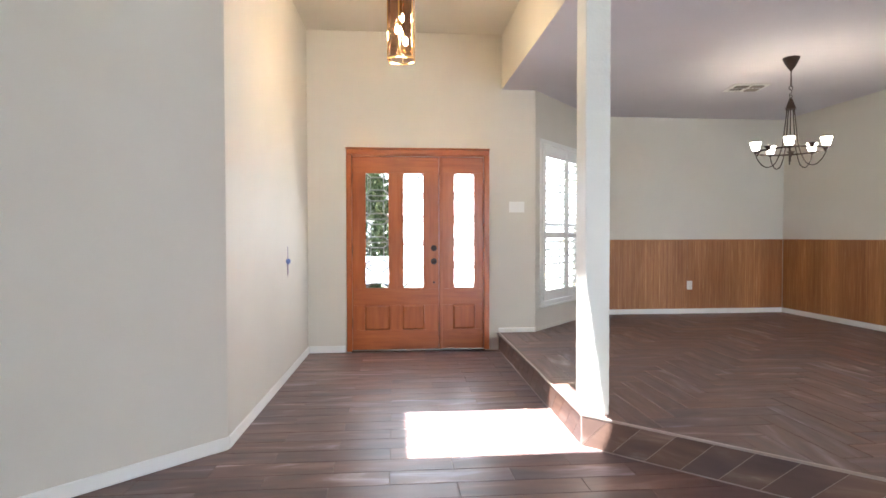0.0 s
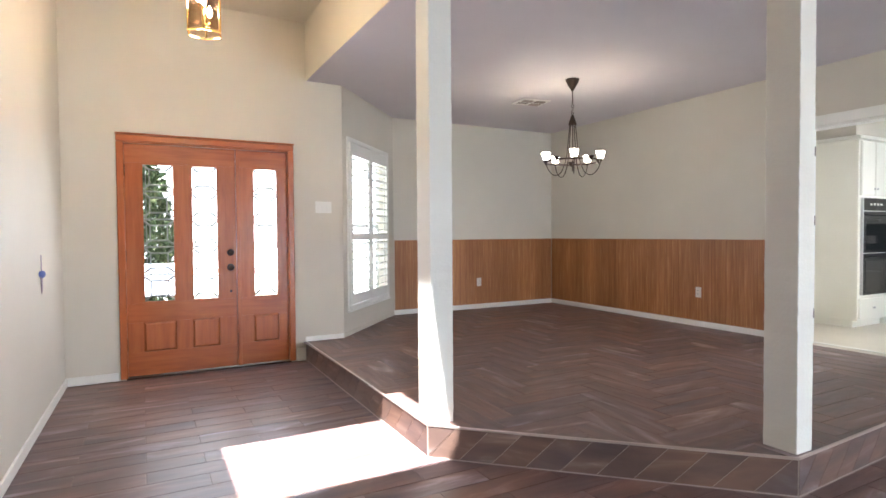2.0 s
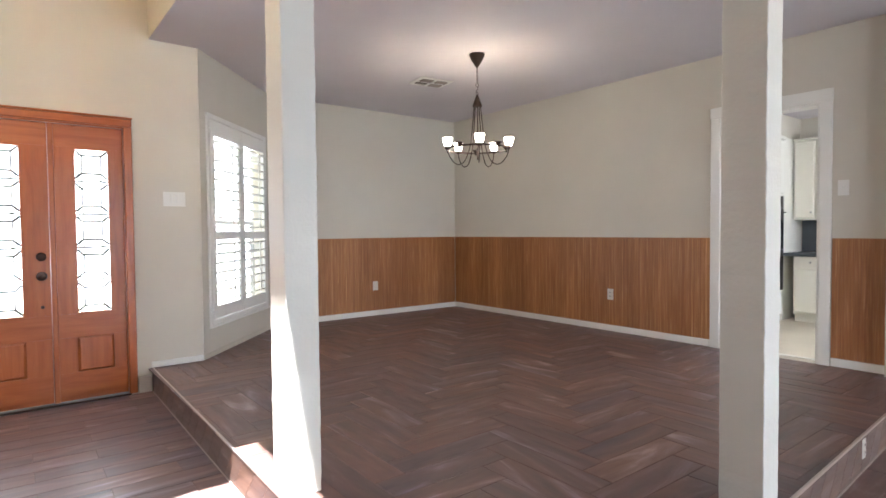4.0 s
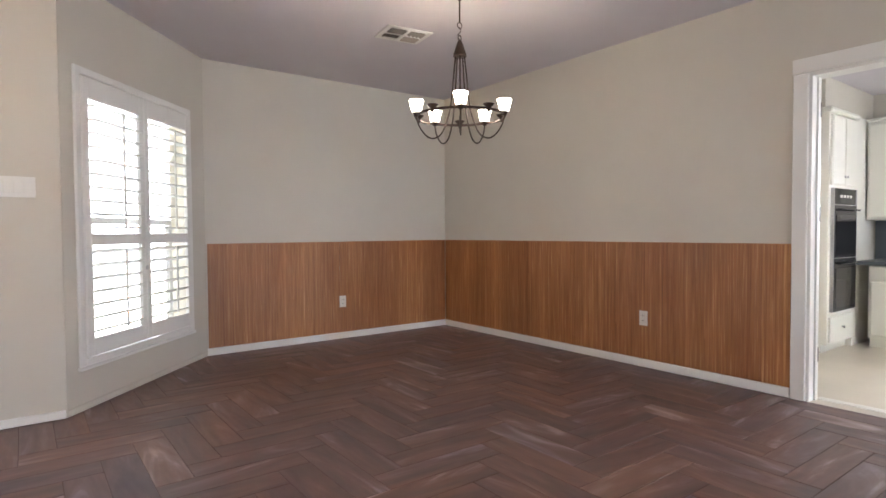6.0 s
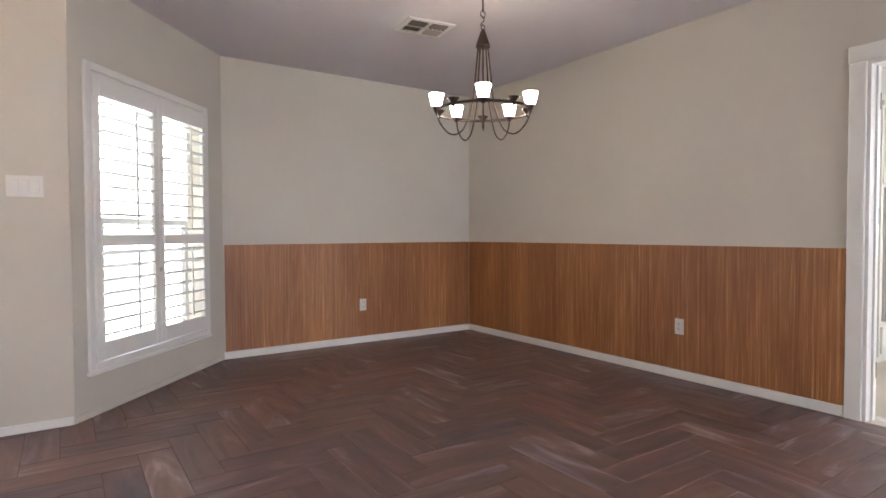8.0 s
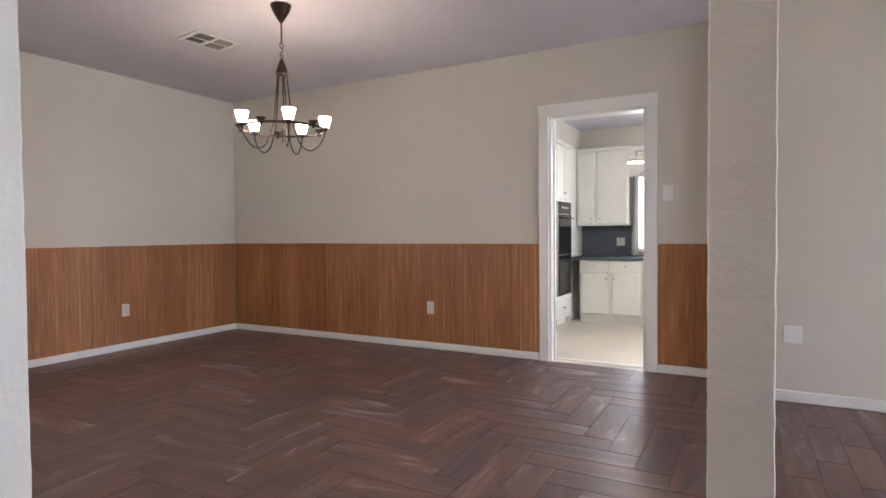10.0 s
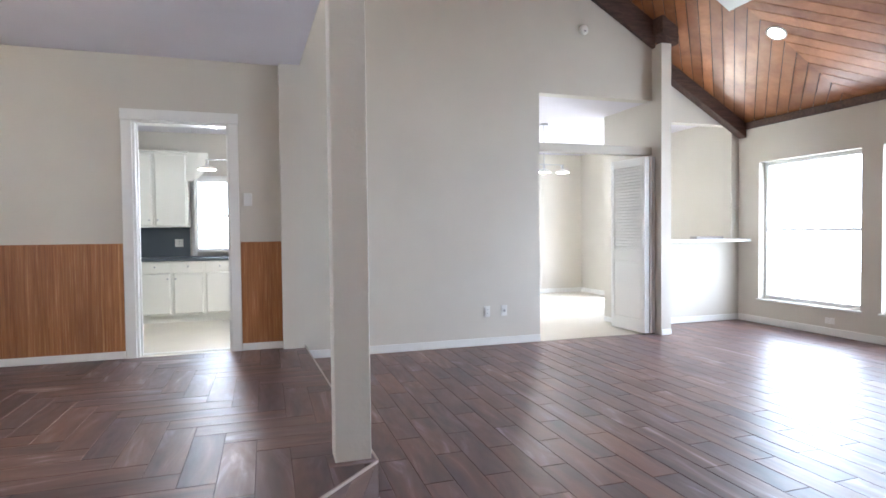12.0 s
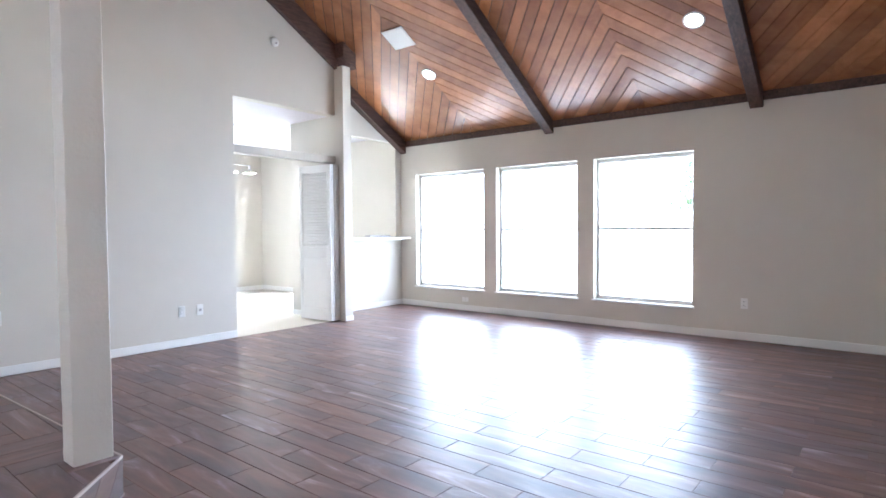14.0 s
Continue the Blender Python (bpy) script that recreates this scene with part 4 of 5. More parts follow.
def fold(a, b, louvred):
    a, b = Vector((*a, 0)), Vector((*b, 0))
    L = (b - a).length
    pn = new("panel")
    pn.parent = fd
    pn.matrix_basis = Matrix.Translation(a - Vector((5.875, -0.52, 0))) @ Matrix.Rotation(math.atan2(b.y - a.y, b.x - a.x), 4, "Z")
    H, t = 2.09, 0.014
    for c in ((0, -t, 0.012, 0.055, t, H), (L - 0.055, -t, 0.012, L, t, H)):
        boxes("stile", WHITE, pn, c, bevel=0.002)
    for z0, z1 in ((0.012, 0.16), (0.86, 0.99), (H - 0.10, H)):
        boxes("rail", WHITE, pn, (0.0551, -t + 0.001, z0, L - 0.0551, t - 0.001, z1))
    bm = bmesh.new()
    vs, fs = box(bm, 0.0551, -0.006, 0.16, L - 0.0551, 0.006, 0.86)
    for f in (fs[2], fs[4]):
        bmesh.ops.inset_region(bm, faces=[f], thickness=0.03, depth=0.005)
    part("raised_panel", bm, WHITE, pn)
    if louvred:
        n = 27
        for k in range(n):
            zc = 0.99 + (k + 0.5) * (H - 0.10 - 0.99) / n
            bm = bmesh.new()
            box(bm, 0.056, -0.017, -0.003, L - 0.056, 0.017, 0.003, Matrix.Translation((0, 0, zc)) @ Matrix.Rotation(radians(-60), 4, "X"))
            part("slat", bm, WHITE, pn)
    else:
        boxes("slat_field", WHITE, pn, (0.0551, -0.005, 0.991, L - 0.0551, 0.005, H - 0.101))


fold((5.77, -0.475), (6.36, -0.42), True)
fold((5.775, -0.51), (6.36, -0.48), False)
fold((5.775, -0.555), (6.36, -0.52), False)
fold((5.775, -0.595), (6.36, -0.59), False)
for y in (-0.475, -0.595):
    bm = bmesh.new()
    lathe(bm, [(0.0, 0.0), (0.02, 0.0), (0.02, 0.006), (0.006, 0.008), (0.006, 0.014), (0.0, 0.014)], 12, (-0.08, y + 0.52, 0))
    part("pivot", bm, BRONZE, fd)

# bar ledge in the recess
led = boxes("ledge", WHITE, None, (RECESS - 0.22, SOUTH + 0.001, 1.069, RECESS + 0.20, -0.837, 1.105), bevel=0.006)
tagged(led, "white painted bar ledge in the pass-through", "shelf")
# Unidentified grey piece on the ledge, modelled as a low open box.
tr_ = empty("grey_ledge_piece", (RECESS + 0.08, -2.0, 1.105), "low grey metal piece with raised sides on the bar ledge", "tray")
boxes("base", mat_cached("dull_grey", (0.33, 0.31, 0.29), 0.5), tr_, (-0.06, -0.22, 0.001, 0.06, 0.22, 0.008))
for c in ((-0.06, -0.22, 0.008, -0.054, 0.22, 0.035), (0.054, -0.22, 0.008, 0.06, 0.22, 0.035), (-0.054, -0.22, 0.008, 0.054, -0.214, 0.035), (-0.054, 0.214, 0.008, 0.054, 0.22, 0.035)):
    boxes("side", mat_cached("dull_grey", (0.33, 0.31, 0.29), 0.5), tr_, c)

# glazed door of the breakfast room
gd = tagged(new("door_2"), "white framed glazed door, backlit by daylight", kind="structure")
for c in ((7.93, -2.437, 0.003, 7.995, -2.42, 2.12), (9.005, -2.437, 0.003, 9.07, -2.42, 2.12), (7.996, -2.437, 2.05, 9.004, -2.42, 2.12)):
    boxes("casing", WHITE, gd, c, bevel=0.003)
for c in ((7.97, -2.54, 0.004, 8.09, -2.50, 2.04), (8.91, -2.54, 0.004, 9.02, -2.50, 2.04), (8.091, -2.54, 0.004, 8.909, -2.50, 0.2), (8.091, -2.54, 1.93, 8.909, -2.50, 2.04)):
    boxes("stile", WHITE, gd, c)
p = boxes("pane", GLASS, gd, (8.0909, -2.523, 0.2, 8.9091, -2.517, 1.93))
p.visible_shadow = False

# kitchen window
kw = tagged(new("window_5"), "white sash window over the kitchen counter", kind="structure")
for c in ((9.60, 3.75, 0.98, 9.29, 3.80, 2.06), (9.60, 4.63, 0.98, 9.29, 4.68, 2.06), (9.60, 3.801, 2.01, 9.29, 4.629, 2.06), (9.60, 3.801, 0.98, 9.29, 4.629, 1.03), (9.60, 3.801, 1.50, 9.65, 4.629, 1.54)):
    boxes("window_frame", WHITE, kw, c, bevel=0.003)
boxes("casing", WHITE, kw, (9.565, 4.681, 0.92, 9.579, 4.75, 2.13), (9.565, 3.68, 0.92, 9.579, 3.749, 2.13), (9.565, 3.75, 2.061, 9.579, 4.68, 2.13))
p = boxes("pane", GLASS, kw, (9.628, 3.80, 1.03, 9.633, 4.63, 2.01))
p.visible_shadow = False


# ---- kitchen cabinets ----
def knob(parent, p, axis):
    bm = bmesh.new()
    lathe(bm, [(0.0, 0.0), (0.006, 0.0), (0.006, 0.012), (0.014, 0.018), (0.014, 0.026), (0.0, 0.03)], 12)
    for v in bm.verts:
        v.co = Vector(p) + (Vector((-v.co.z, v.co.y, v.co.x)) if axis == "x" else Vector((v.co.x, -v.co.z, v.co.y)))
    return part("knob", bm, STEEL, parent, smooth=True)


def face(parent, name, axis, u0, u1, z0, z1, at, knob_at):
    """A panelled cabinet front; it faces -x or -y."""
    bm = bmesh.new()
    if axis == "x":
        _, fs = box(bm, at - 0.02, u0, z0, at - 0.001, u1, z1)
        f = fs[5]
    else:
        _, fs = box(bm, u0, at - 0.02, z0, u1, at - 0.001, z1)
        f = fs[2]
    if z1 - z0 > 0.25:
        bmesh.ops.inset_region(bm, faces=[f], thickness=0.055, depth=-0.012)
        bmesh.ops.inset_region(bm, faces=[f], thickness=0.022, depth=0.010)
    ob = part(name, bm, CABINET, parent)
    ku, kz = knob_at
    knob(ob, (at - 0.02, ku, kz) if axis == "x" else (ku, at - 0.02, kz), axis)


y = 5.37
for k in range(6):
    y1, y0 = y - k * 0.42, y - (k + 1) * 0.42
    cb = empty("base_cabinet", (9.25, (y0 + y1) / 2, 0.003), "white painted base cabinet with one drawer over one panelled door", "kitchen cabinet", "base cabinets along the kitchen wall")
    inv = Vector((9.25, (y0 + y1) / 2, 0.003))

    def L(c):
        return (c[0] - inv.x, c[1] - inv.y, c[2] - inv.z, c[3] - inv.x, c[4] - inv.y, c[5] - inv.z)

    boxes("body", CABINET, cb, L((8.95, y0 + 0.001, 0.10, 9.56, y1 - 0.001, 0.868)))
    boxes("toe_kick", CABINET, cb, L((9.01, y0 + 0.001, 0.003, 9.56, y1 - 0.001, 0.099)))
    face(cb, "drawer", "x", y0 + 0.02 - inv.y, y1 - 0.02 - inv.y, 0.73, 0.85, 8.95 - inv.x, ((y0 + y1) / 2 - inv.y, 0.79))
    face(cb, "door", "x", y0 + 0.02 - inv.y, y1 - 0.02 - inv.y, 0.125, 0.70, 8.95 - inv.x, ((y0 + 0.05 if k % 2 == 0 else y1 - 0.05) - inv.y, 0.62))
ct = boxes("countertop", SLATE, None, (8.91, 2.87, 0.869, 9.56, 5.48, 0.912), bevel=0.004)
tagged(ct, "dark grey laminate countertop", "countertop")
tagged(boxes("backsplash", SLATE, None, (9.565, 4.78, 0.913, 9.578, 5.49, 1.345)), "dark grey splashback over the counter", kind="structure")
plate("outlet", (9.564, 4.93, 1.115, -90), 2, 0.115, 0.115, "pale double outlet plate on the grey splashback", "outlet")
for k in range(2):
    y1, y0 = ((5.485, 5.21), (5.209, 4.76))[k]
    cb = empty("wall_cabinet", (9.41, (y0 + y1) / 2, 1.35), "white painted wall cabinet with a panelled door", "kitchen cabinet", "wall cabinets over the counter")
    boxes("body", CABINET, cb, (-0.16, y0 - (y0 + y1) / 2 + 0.001, 0.0, 0.15, y1 - (y0 + y1) / 2 - 0.001, 1.07))
    face(cb, "door", "x", y0 - (y0 + y1) / 2 + 0.02, y1 - (y0 + y1) / 2 - 0.02, 0.02, 1.04, -0.16, ((y0 - y1) / 2 + 0.055 if k == 0 else (y1 - y0) / 2 - 0.055, 0.10))
bm = bmesh.new()
pts = [(0, 0)] + [(0.28 * math.sin(t_), 0.33 * (1 - math.cos(t_))) for t_ in [math.pi / 2 * i / 10 for i in range(11)]][1:] + [(0.28, 0.42), (0, 0.42)]
vs = [[bm.verts.new((x, 4.758 - a, 2.01 + b)) for a, b in pts] for x in (9.24, 9.26)]
bm.faces.new(vs[0])
bm.faces.new(vs[1])
for i in range(len(pts)):
    j = (i + 1) % len(pts)
    bm.faces.new((vs[0][i], vs[0][j], vs[1][j], vs[1][i]))
tagged(part("valance", bm, CABINET), "white scalloped valance beside the wall cabinet", "valance")
tagged(boxes("crown_moulding", CABINET, None, (9.20, 4.74, 2.421, 9.56, 5.485, 2.445), bevel=0.004), "white moulding along the cabinet tops", kind="structure")

ov = empty("oven_cabinet", (8.53, 5.49, 0.003), "tall white cabinet housing a black and steel double wall oven", "kitchen cabinet")
OX = 8.66


def oB(name, m, x0, y0, z0, x1, y1, z1, parent=None, bevel=0.003, label=""):
    return boxes(name, m, parent or ov, (x0 - OX, y0 - 5.70, z0, x1 - OX, y1 - 5.70, z1), bevel=bevel, label=label)


oB("body", CABINET, 8.31, 5.70, 0.09, 9.02, 6.39, 2.40)
oB("toe_kick", CABINET, 8.33, 5.76, 0.0, 9.02, 6.39, 0.089)
oB("crown", CABINET, 8.26, 5.66, 2.401, 9.05, 6.39, 2.45, bevel=0.012)
face(ov, "door", "y", 8.34 - OX, 8.66 - OX, 1.69, 2.38, 0, (8.63 - OX, 1.78))
face(ov, "door", "y", 8.67 - OX, 9.0 - OX, 1.69, 2.38, 0, (8.70 - OX, 1.78))
face(ov, "drawer", "y", 8.34 - OX, 9.0 - OX, 0.12, 0.37, 0, (OX - OX, 0.25))
o2 = new("double_oven")
o2.parent = ov
tagged(o2, "double wall oven with steel frames and black glass doors")
oB("control_panel", BLACKGLASS, 8.38, 5.675, 1.50, 8.98, 5.699, 1.66, o2)
for k in range(4):
    bm = bmesh.new()
    lathe(bm, [(0.0, 0.0), (0.016, 0.0), (0.013, 0.014), (0.0, 0.015)], 12)
    for v in bm.verts:
        v.co = Vector((8.56 + k * 0.085 - OX + v.co.x, -0.026 - v.co.z, 1.58 + v.co.y))
    part("dial", bm, PLASTIC, o2)
for z0, z1 in ((0.96, 1.49), (0.42, 0.95)):
    oB("oven_door", mat_cached("black_enamel", (0.03, 0.03, 0.032), 0.25), 8.38, 5.665, z0, 8.98, 5.699, z1, o2)
    oB("glass", BLACKGLASS, 8.42, 5.660, z0 + 0.03, 8.94, 5.6645, z1 - 0.09, o2)
    bm = bmesh.new()
    tube(bm, [(8.42 - OX, -0.045, z1 - 0.045), (8.42 - OX, -0.075, z1 - 0.045), (8.94 - OX, -0.075, z1 - 0.045), (8.94 - OX, -0.045, z1 - 0.045)], 0.009, 8)
    part("handle", bm, BLACKGLASS, o2)


for x in (8.365, 8.981):
    oB("side_trim", STEEL, x, 5.668, 0.42, x + 0.014, 5.699, 1.66, o2, bevel=0.0)
fl_ = boxes("corner_panel", CABINET, None, (8.895, 5.497, 0.003, 9.56, 6.19, 2.45))
tagged(fl_, "white painted corner filler cabinet beside the ovens", "kitchen cabinet")


def bar_light(x, y, z, n, turn):
    ob = empty("bar_pendant", (x, y, 2.765), "white bar pendant with shallow lit glass shades", "pendant lamp", "bar pendants")
    ob.matrix_world = pose(x, y, 2.765, 0, 0, turn)
    h = z - 2.765
    bm = bmesh.new()
    lathe(bm, [(0.0, 0.0), (0.06, -0.001), (0.06, -0.02), (0.0, -0.024)], 20)
    part("canopy", bm, STEEL, ob)
    bm = bmesh.new()
    tube(bm, [(0, 0, -0.02), (0, 0, h + 0.10)], 0.007, 8)
    part("stem", bm, STEEL, ob)
    bm = bmesh.new()
    tube(bm, [(0, -0.32, h + 0.10), (0, 0.32, h + 0.10)], 0.008, 8)
    part("bar", bm, STEEL, ob)
    for k in range(n):
        yy = -0.30 + 0.6 * k / (n - 1)
        bm = bmesh.new()
        tube(bm, [(0, yy, h + 0.10), (0, yy, h + 0.03)], 0.018, 10)
        part("socket", bm, STEEL, ob)
        bm = bmesh.new()
        lathe(bm, [(0.02, 0.035), (0.06, 0.02), (0.10, -0.012), (0.098, -0.015), (0.055, 0.012), (0.0, 0.02)], 20, (0, yy, h))
        part("shade", bm, CABINET, ob, smooth=True)
        bm = bmesh.new()
        lathe(bm, [(0.0, 0.008), (0.05, 0.006), (0.085, -0.012), (0.0, -0.022)], 16, (0, yy, h))
        part("diffuser", bm, SHADE, ob, smooth=True)


bar_light(7.1, 4.0, 1.965, 3, 0)
bar_light(7.6, -0.13, 2.09, 3, 0)
vent((7.4, 0.35, 2.765), 0.34, 0.2, 8, "white metal air vent in the breakfast room ceiling", 0, 0)
bulb("bulb", (7.1, 4.2, 1.9), 3, 0.06, (1.0, 0.95, 0.86))
bulb("bulb", (7.6, -0.13, 1.98), 2, 0.06, (1.0, 0.95, 0.86))

# ---- outdoors ----
GRASS = paint("sunlit_pale_ground", (0.42, 0.44, 0.36), 0.9, 20, 0.3, 0.2)
bm = bmesh.new()
for x0, y0, x1, y1 in ((-200, -200, 200, -2.66), (-200, 7.45, 200, 200), (10.6, -2.66, 200, 7.45), (-200, -2.66, -3.2, 7.45)):
    vs = [bm.verts.new(p) for p in ((x0, y0, -0.14), (x1, y0, -0.14), (x1, y1, -0.14), (x0, y1, -0.14))]
    bm.faces.new(vs)
tagged(part("ground", bm, GRASS), kind="structure")
# Glowing planes added outside; they whiten the windows and light the rooms.
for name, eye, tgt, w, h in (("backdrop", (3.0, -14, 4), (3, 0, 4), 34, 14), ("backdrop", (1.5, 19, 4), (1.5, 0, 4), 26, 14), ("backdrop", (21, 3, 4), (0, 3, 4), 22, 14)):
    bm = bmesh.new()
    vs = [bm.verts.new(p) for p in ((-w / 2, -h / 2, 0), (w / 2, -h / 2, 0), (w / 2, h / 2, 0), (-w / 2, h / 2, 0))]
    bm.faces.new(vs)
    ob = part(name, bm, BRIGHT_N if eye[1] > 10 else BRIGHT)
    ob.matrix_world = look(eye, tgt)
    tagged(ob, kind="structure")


def shrub(name, place, size, n, seed, label, leafm, leaf_size=0.06):
    r = random.Random(seed)
    ob = empty(name, place, label, "shrub" if size[2] < 3.0 else "tree")
    bm = bmesh.new()
    for k in range(7):
        a = r.uniform(0, 6.28)
        q = (r.uniform(0.2, 0.7) * size[0] * math.cos(a), r.uniform(0.2, 0.7) * size[1] * math.sin(a), size[2] * r.uniform(0.6, 0.95))
        tube(bm, [(0.03 * math.cos(a), 0.03 * math.sin(a), 0), (q[0] * 0.4, q[1] * 0.4, q[2] * 0.5), q], 0.014, 5)
    part("branches", bm, BEAM, ob)
    verts, faces = [], []
    for k in range(n):
        while True:
            u = Vector((r.uniform(-1, 1), r.uniform(-1, 1), r.uniform(-1, 1)))
            e = u.length if size[2] > 3.0 else (u.x ** 4 + u.y ** 4 + u.z ** 4) ** 0.25
            if 0.35 < e < 0.9 + 0.14 * math.sin(7 * u.x + 5 * u.z + seed):
                break
        c = Vector((u.x * size[0], u.y * size[1], size[2] * (0.5 + 0.5 * u.z)))
        m = Euler((r.uniform(0, 3), r.uniform(0, 3), r.uniform(0, 6))).to_matrix()
        s_ = leaf_size * r.uniform(0.6, 1.3)
        i = len(verts)
        for p in ((-1, 0, 0), (-0.3, 0.42, 0.1), (0.9, 0, 0.0), (-0.3, -0.42, 0.1)):
            verts.append(tuple(c + m @ (Vector(p) * s_)))
        faces.append((i, i + 1, i + 2, i + 3))
    me = bpy.data.meshes.new("foliage")
    me.from_pydata(verts, [], faces)
    me.materials.append(leafm)
    lf = new("foliage", me)
    lf.parent = ob
    return ob


LEAF = mat("green_leaf", (0.07, 0.13, 0.035), 0.5)
_t, _bb = nodes(LEAF)
_g = _t.nodes.new("ShaderNodeNewGeometry")
_t.links.new(ramp(_t, _g.outputs["Random Per Island"], [(0.0, (0.07, 0.11, 0.05)), (0.6, (0.14, 0.22, 0.10)), (1.0, (0.32, 0.40, 0.22))]), _bb.inputs["Base Color"])
shrub("shrub", (0.02, 8.95, -0.14), (0.58, 0.42, 2.6), 5600, 3, "dense green shrub outside the front door", LEAF)
shrub("tree", (3.7, -10.2, -0.14), (0.9, 0.9, 3.3), 1300, 6, "leafy garden tree beyond the living room windows", LEAF, 0.075)
boxes("porch_wall", WALL, None, (2.0, 10.2, -0.14, 2.25, 10.45, 2.9))
tagged(bpy.data.objects["porch_wall"], "pale porch pier outside", kind="structure")

# Unseen slab added over the porch to keep sun off shrub and ground.
prism("shade_slab_porch", [(-3.3, 7.42), (6.2, 7.42), (6.2, 8.9), (3.4, 8.9), (3.4, 10.5), (-3.3, 10.5)], 2.86, 3.0, WALL)
# Unseen slab added above the south windows; it blocks the high sun.
prism("shade_slab_eave", [(-3.2, -3.9), (6.6, -3.9), (6.6, -2.66), (-3.2, -2.66)], 2.78, 2.92, WALL)

# ---- floor tiles ----
TW, TL = 0.157, 0.620


def riser(p, q, n, slant):
    """Slanted cut tiles on a step face from p to q, room side to the right of that way."""
    p, q = Vector((*p, 0)), Vector((*q, 0))
    d = (q - p)
    L = d.length
    d.normalize()
    m_ = Matrix.Translation(p) @ Matrix.Rotation(math.atan2(d.y, d.x), 4, "Z")
    bm = bmesh.new()
    box(bm, 0, -0.0095, 0.001, L, -0.0005, STEP - 0.012, m_)
    part("grout_bed", bm, mat_cached("riser_grout", (0.40, 0.33, 0.28), 0.8), step_thing)
    z0, z1 = 0.006, STEP - 0.012
    for k in range(-1, n + 1):
        a, b = k * L / n, (k + 1) * L / n - 0.004
        poly = clip_poly([(a, z0), (b, z0), (b + slant, z1), (a + slant, z1)], 0.001, L - 0.001, z0, z1)
        if len(poly) < 3:
            continue
        bm = bmesh.new()
        c = sum(u for u, _ in poly) / len(poly)
        f0 = [bm.verts.new((u - c, 0.001, z)) for u, z in poly]
        f1 = [bm.verts.new((u - c, -0.011, z)) for u, z in poly]
        bm.faces.new(f0)
        bm.faces.new(f1)
        for i in range(len(poly)):
            j = (i + 1) % len(poly)
            bm.faces.new((f0[i], f0[j], f1[j], f1[i]))
        ob = part("tile", bm, TILE_RISER, step_thing)
        ob.matrix_world = Matrix.Translation(p + d * c) @ Matrix.Rotation(math.atan2(d.y, d.x), 4, "Z")


step_thing = tagged(new("step"), "step up to the dining platform, faced with wood-look tile", kind="structure")
TILE_RISER = tile_mat("riser_tile", "x", slant=True)
riser(P1, P2, 17, 0.16)
riser(P2, P3, 10, 0.16)
riser(P3, P4, 18, 0.16)
NOSE = mat("pale_metal_edge", (0.55, 0.47, 0.42), 0.3, 0.6)
for a, b in ((P1, P2), (P2, P3), (P3, P4)):
    ob = run("nosing", b, a, STEP - 0.011, STEP + 0.002, 0.013, NOSE, 0.002, parent=step_thing)
for a, b in ((P1, P2), (P2, P3), (P3, P4)):
    run("grout_line", b, a, 0.001, 0.005, 0.016, mat_cached("pale_grout", (0.42, 0.35, 0.31), 0.8), 0.0, parent=step_thing)

_tile_meshes = {}


def tile_mesh(w, h):
    key = (round(w, 4), round(h, 4))
    if key not in _tile_meshes:
        bm = bmesh.new()
        b = 0.0015
        lo = [bm.verts.new((sx * w / 2, sy * h / 2, -0.006)) for sx, sy in ((-1, -1), (1, -1), (1, 1), (-1, 1))]
        mi = [bm.verts.new((sx * w / 2, sy * h / 2, -b)) for sx, sy in ((-1, -1), (1, -1), (1, 1), (-1, 1))]
        hi = [bm.verts.new((sx * (w / 2 - b), sy * (h / 2 - b), 0)) for sx, sy in ((-1, -1), (1, -1), (1, 1), (-1, 1))]
        bm.faces.new(hi)
        for A, B in ((lo, mi), (mi, hi)):
            for i in range(4):
                j = (i + 1) % 4
                bm.faces.new((A[i], A[j], B[j], B[i]))
        _tile_meshes[key] = mesh_of(bm, "tile", TILE)
    return _tile_meshes[key]


def clip_line(poly, a, b):
    """Keeps what lies to the left of the line from a to b."""
    out = []
    s_ = [(b[0] - a[0]) * (p[1] - a[1]) - (b[1] - a[1]) * (p[0] - a[0]) for p in poly]
    for i in range(len(poly)):
        j = (i + 1) % len(poly)
        if s_[i] >= 0:
            out.append(poly[i])
        if s_[i] * s_[j] < 0:
            t = s_[i] / (s_[i] - s_[j])
            out.append((poly[i][0] + t * (poly[j][0] - poly[i][0]), poly[i][1] + t * (poly[j][1] - poly[i][1])))
    return out


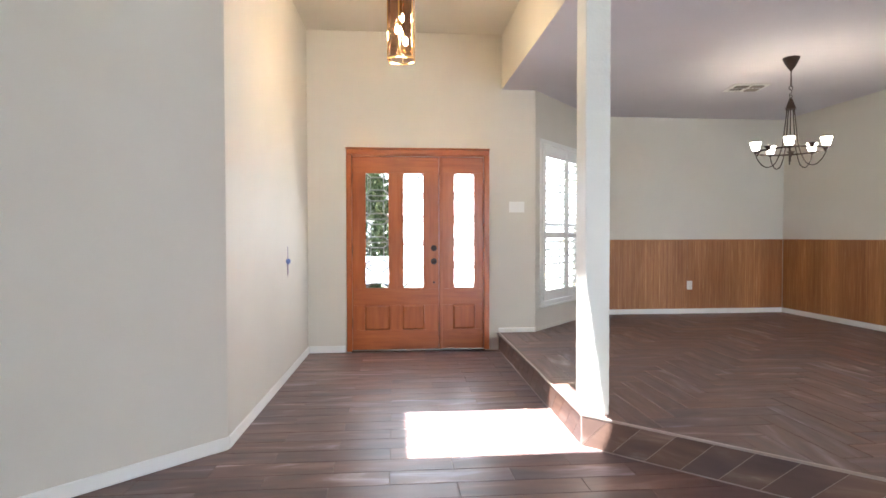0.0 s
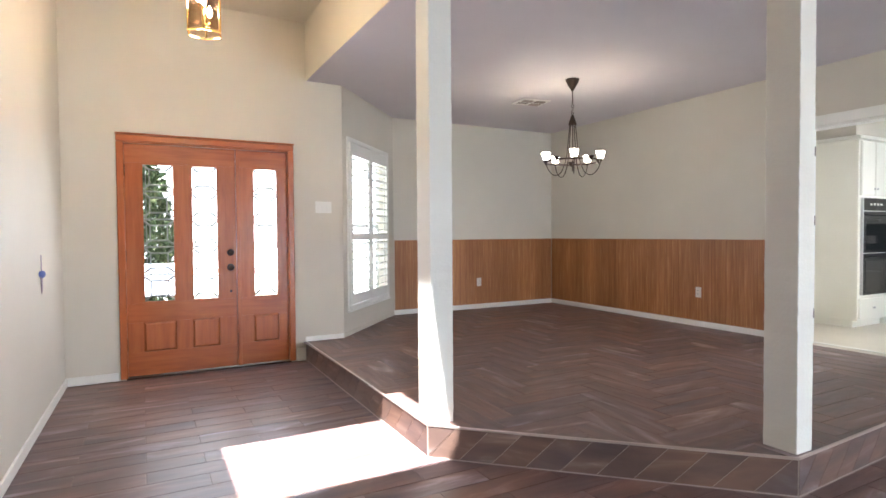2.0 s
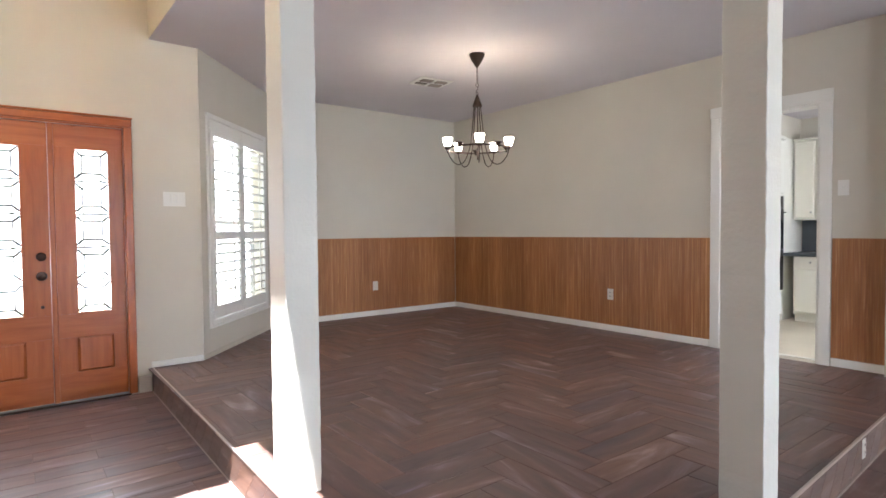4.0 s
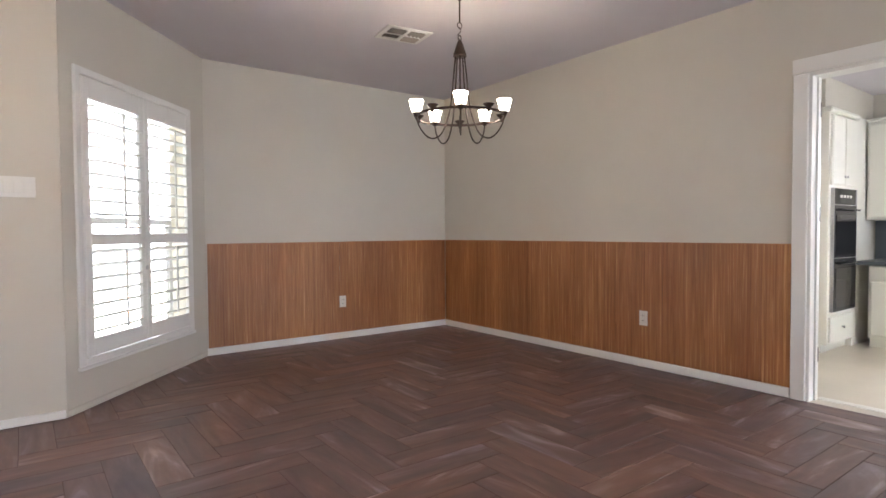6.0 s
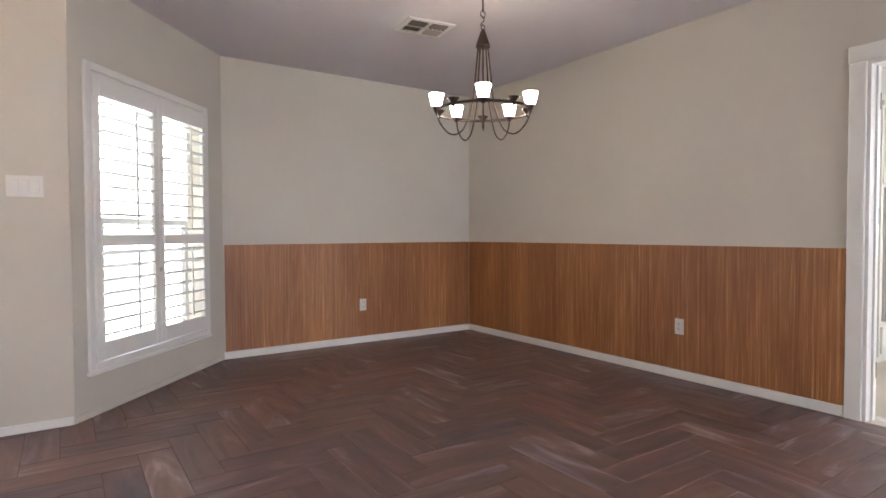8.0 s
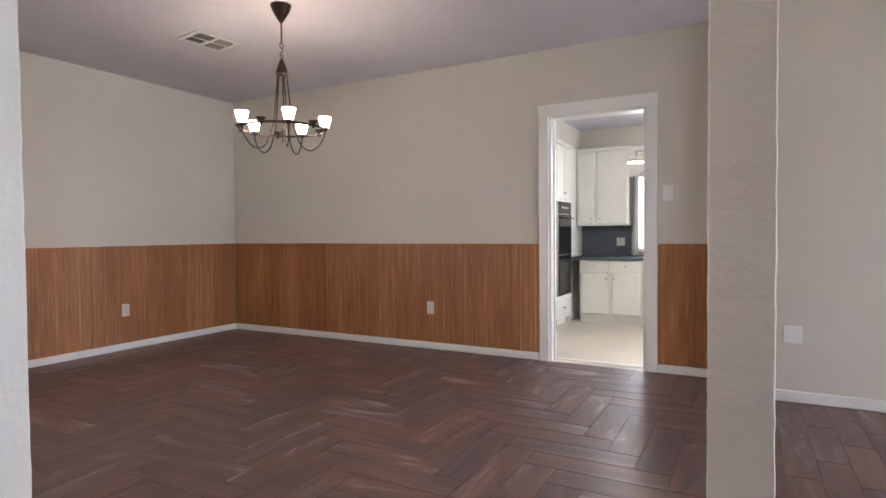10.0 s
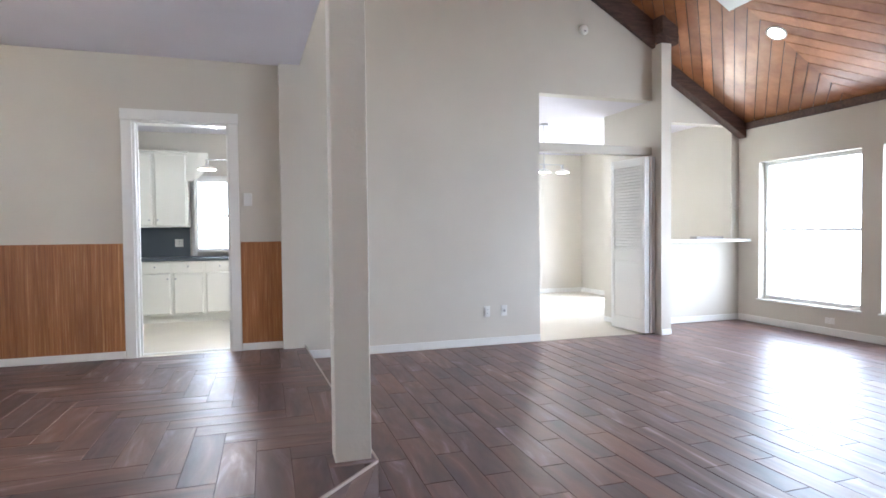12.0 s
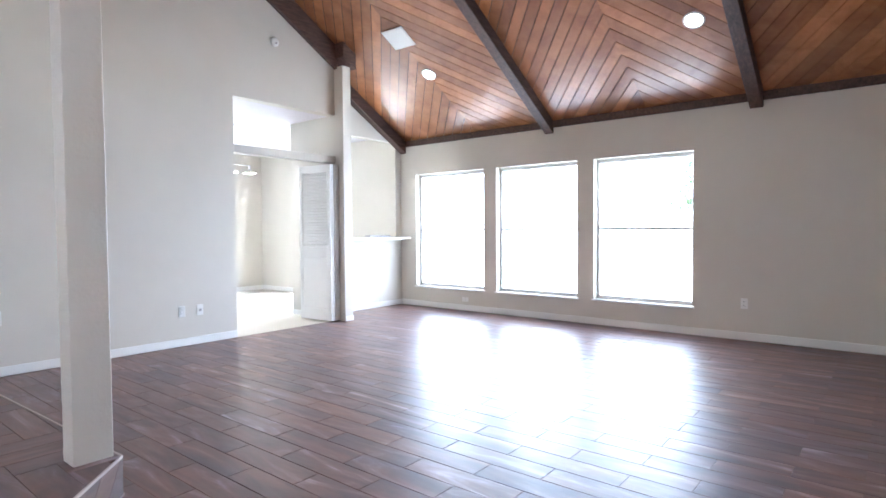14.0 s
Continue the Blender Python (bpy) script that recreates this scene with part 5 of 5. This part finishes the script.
fl = tagged(new("floor"), "floor of brown wood-look porcelain tiles in running bond", kind="structure")
far = []
GAP = 0.003
rng = random.Random(11)
for r in range(-4, 66):
    y0 = SOUTH - 0.03 + r * TW
    y0 += (2.04 - (SOUTH - 0.03)) % TW
    off = 0.19 if round((y0 - 2.04) / TW) % 2 == 0 else 0.48
    for c in range(-6, 12):
        x0 = off + (c) * TL
        X0, X1, Y0, Y1 = x0, x0 + TL, y0, y0 + TW
        lim = LIVE + 0.004 if (Y0 + Y1) / 2 > -0.82 else RECESS + 0.02
        X0, X1 = max(X0, -3.02), min(X1, lim)
        Y0, Y1 = max(Y0, SOUTH - 0.02), min(Y1, FRONT + 0.02)
        if X1 - X0 < 0.02 or Y1 - Y0 < 0.01:
            continue
        cx, cy = (X0 + X1) / 2, (Y0 + Y1) / 2
        if cx < LEFT - 0.3 and cy > 4.58 + (cx - LEFT) * 0.95 + 0.3:
            continue
        if cy > 4.9 and cx < LEFT - 0.25:
            continue
        if cx - 0.4 > 1.6 and cy > 4.8 - (cx - 0.4 - 1.6) * 0.87 and cy > 3.5 + 0.1:
            continue
        w, h = X1 - X0 - GAP, Y1 - Y0 - GAP
        z = rng.uniform(-0.0006, 0.0)
        if -0.95 < cx < 3.3 and 0.95 < cy < 5.6 and (cx - 1.1) ** 2 + (cy - 3.3) ** 2 < 5.6:
            ob = new("tile", tile_mesh(w, h))
            ob.location = (cx, cy, z)
            ob.parent = fl
        else:
            far.append((cx, cy, z, w, h))
verts, faces = [], []
for cx, cy, z, w, h in far:
    i = len(verts)
    b = 0.0015
    for k, zz in ((0, -0.006), (0, -b), (b, 0)):
        for sx, sy in ((-1, -1), (1, -1), (1, 1), (-1, 1)):
            verts.append((cx + sx * (w / 2 - k), cy + sy * (h / 2 - k), z + zz))
    faces.append((i + 8, i + 9, i + 10, i + 11))
    for A in (0, 4):
        for q in range(4):
            faces.append((i + A + q, i + A + (q + 1) % 4, i + A + 4 + (q + 1) % 4, i + A + 4 + q))
me = bpy.data.meshes.new("tiles")
me.from_pydata(verts, [], faces)
me.materials.append(tile_mat("wood_look_tile_field", "x", island=True))
ob = new("tiles", me)
ob.parent = fl
tagged(ob, "wood-look floor tiles farther off", kind="stuff")

pf = tagged(new("floor_dining"), "raised dining floor of wood-look tiles in a herringbone", kind="structure")
W = 0.1555
N = 4
HX0, HY0 = 2.083 - 20 * W, 6.245 - 40 * W
for gx in range(0, 60):
    for gy in range(0, 70):
        m = (gx - gy) % (2 * N)
        if m == 0:
            X0, Y0, w, h, rot = HX0 + gx * W, HY0 + gy * W, N * W, W, 0
        elif m == 2 * N - 1:
            X0, Y0, w, h, rot = HX0 + gx * W, HY0 + gy * W, W, N * W, 90
        else:
            continue
        g = GAP / 2
        full = [(X0 + g, Y0 + g), (X0 + w - g, Y0 + g), (X0 + w - g, Y0 + h - g), (X0 + g, Y0 + h - g)]
        poly = clip_line(full, P2, (P2[0], P2[1] - 1))
        poly = clip_line(poly, P2, P3) if len(poly) > 2 else poly
        poly = clip_line(poly, P3, P4) if len(poly) > 2 else poly
        if len(poly) > 2:
            poly = clip_poly(poly, 1.57, EAST + 0.11, 3.0, BACK + 0.01)
        if len(poly) < 3:
            continue
        cx, cy = X0 + w / 2, Y0 + h / 2
        if (cx < 1.993 and Y0 > FRONT) or cy > FRONT + (cx - 1.993) * 1.13 + 0.35 and cx > 1.993 or (Y0 > FRONT and X0 + w < 2.0):
            continue
        area_p = 0.5 * abs(sum(poly[i][0] * poly[(i + 1) % len(poly)][1] - poly[(i + 1) % len(poly)][0] * poly[i][1] for i in range(len(poly))))
        if area_p < 0.0008:
            continue
        M = Matrix.Translation((cx, cy, STEP + rng.uniform(-0.0006, 0))) @ Matrix.Rotation(radians(rot), 4, "Z")
        if area_p > 0.999 * (w - GAP) * (h - GAP):
            ob = new("tile", tile_mesh(N * W - GAP, W - GAP))
        else:
            bm = bmesh.new()
            inv = Matrix.Rotation(radians(-rot), 4, "Z") @ Matrix.Translation((-cx, -cy, 0))
            hi = [bm.verts.new(inv @ Vector((*p, 0))) for p in poly]
            lo = [bm.verts.new(v.co - Vector((0, 0, 0.006))) for v in hi]
            bm.faces.new(hi)
            for i in range(len(hi)):
                j = (i + 1) % len(hi)
                bm.faces.new((lo[i], lo[j], hi[j], hi[i]))
            ob = new("tile", mesh_of(bm, "tile", TILE))
        ob.parent = pf
        ob.matrix_world = M
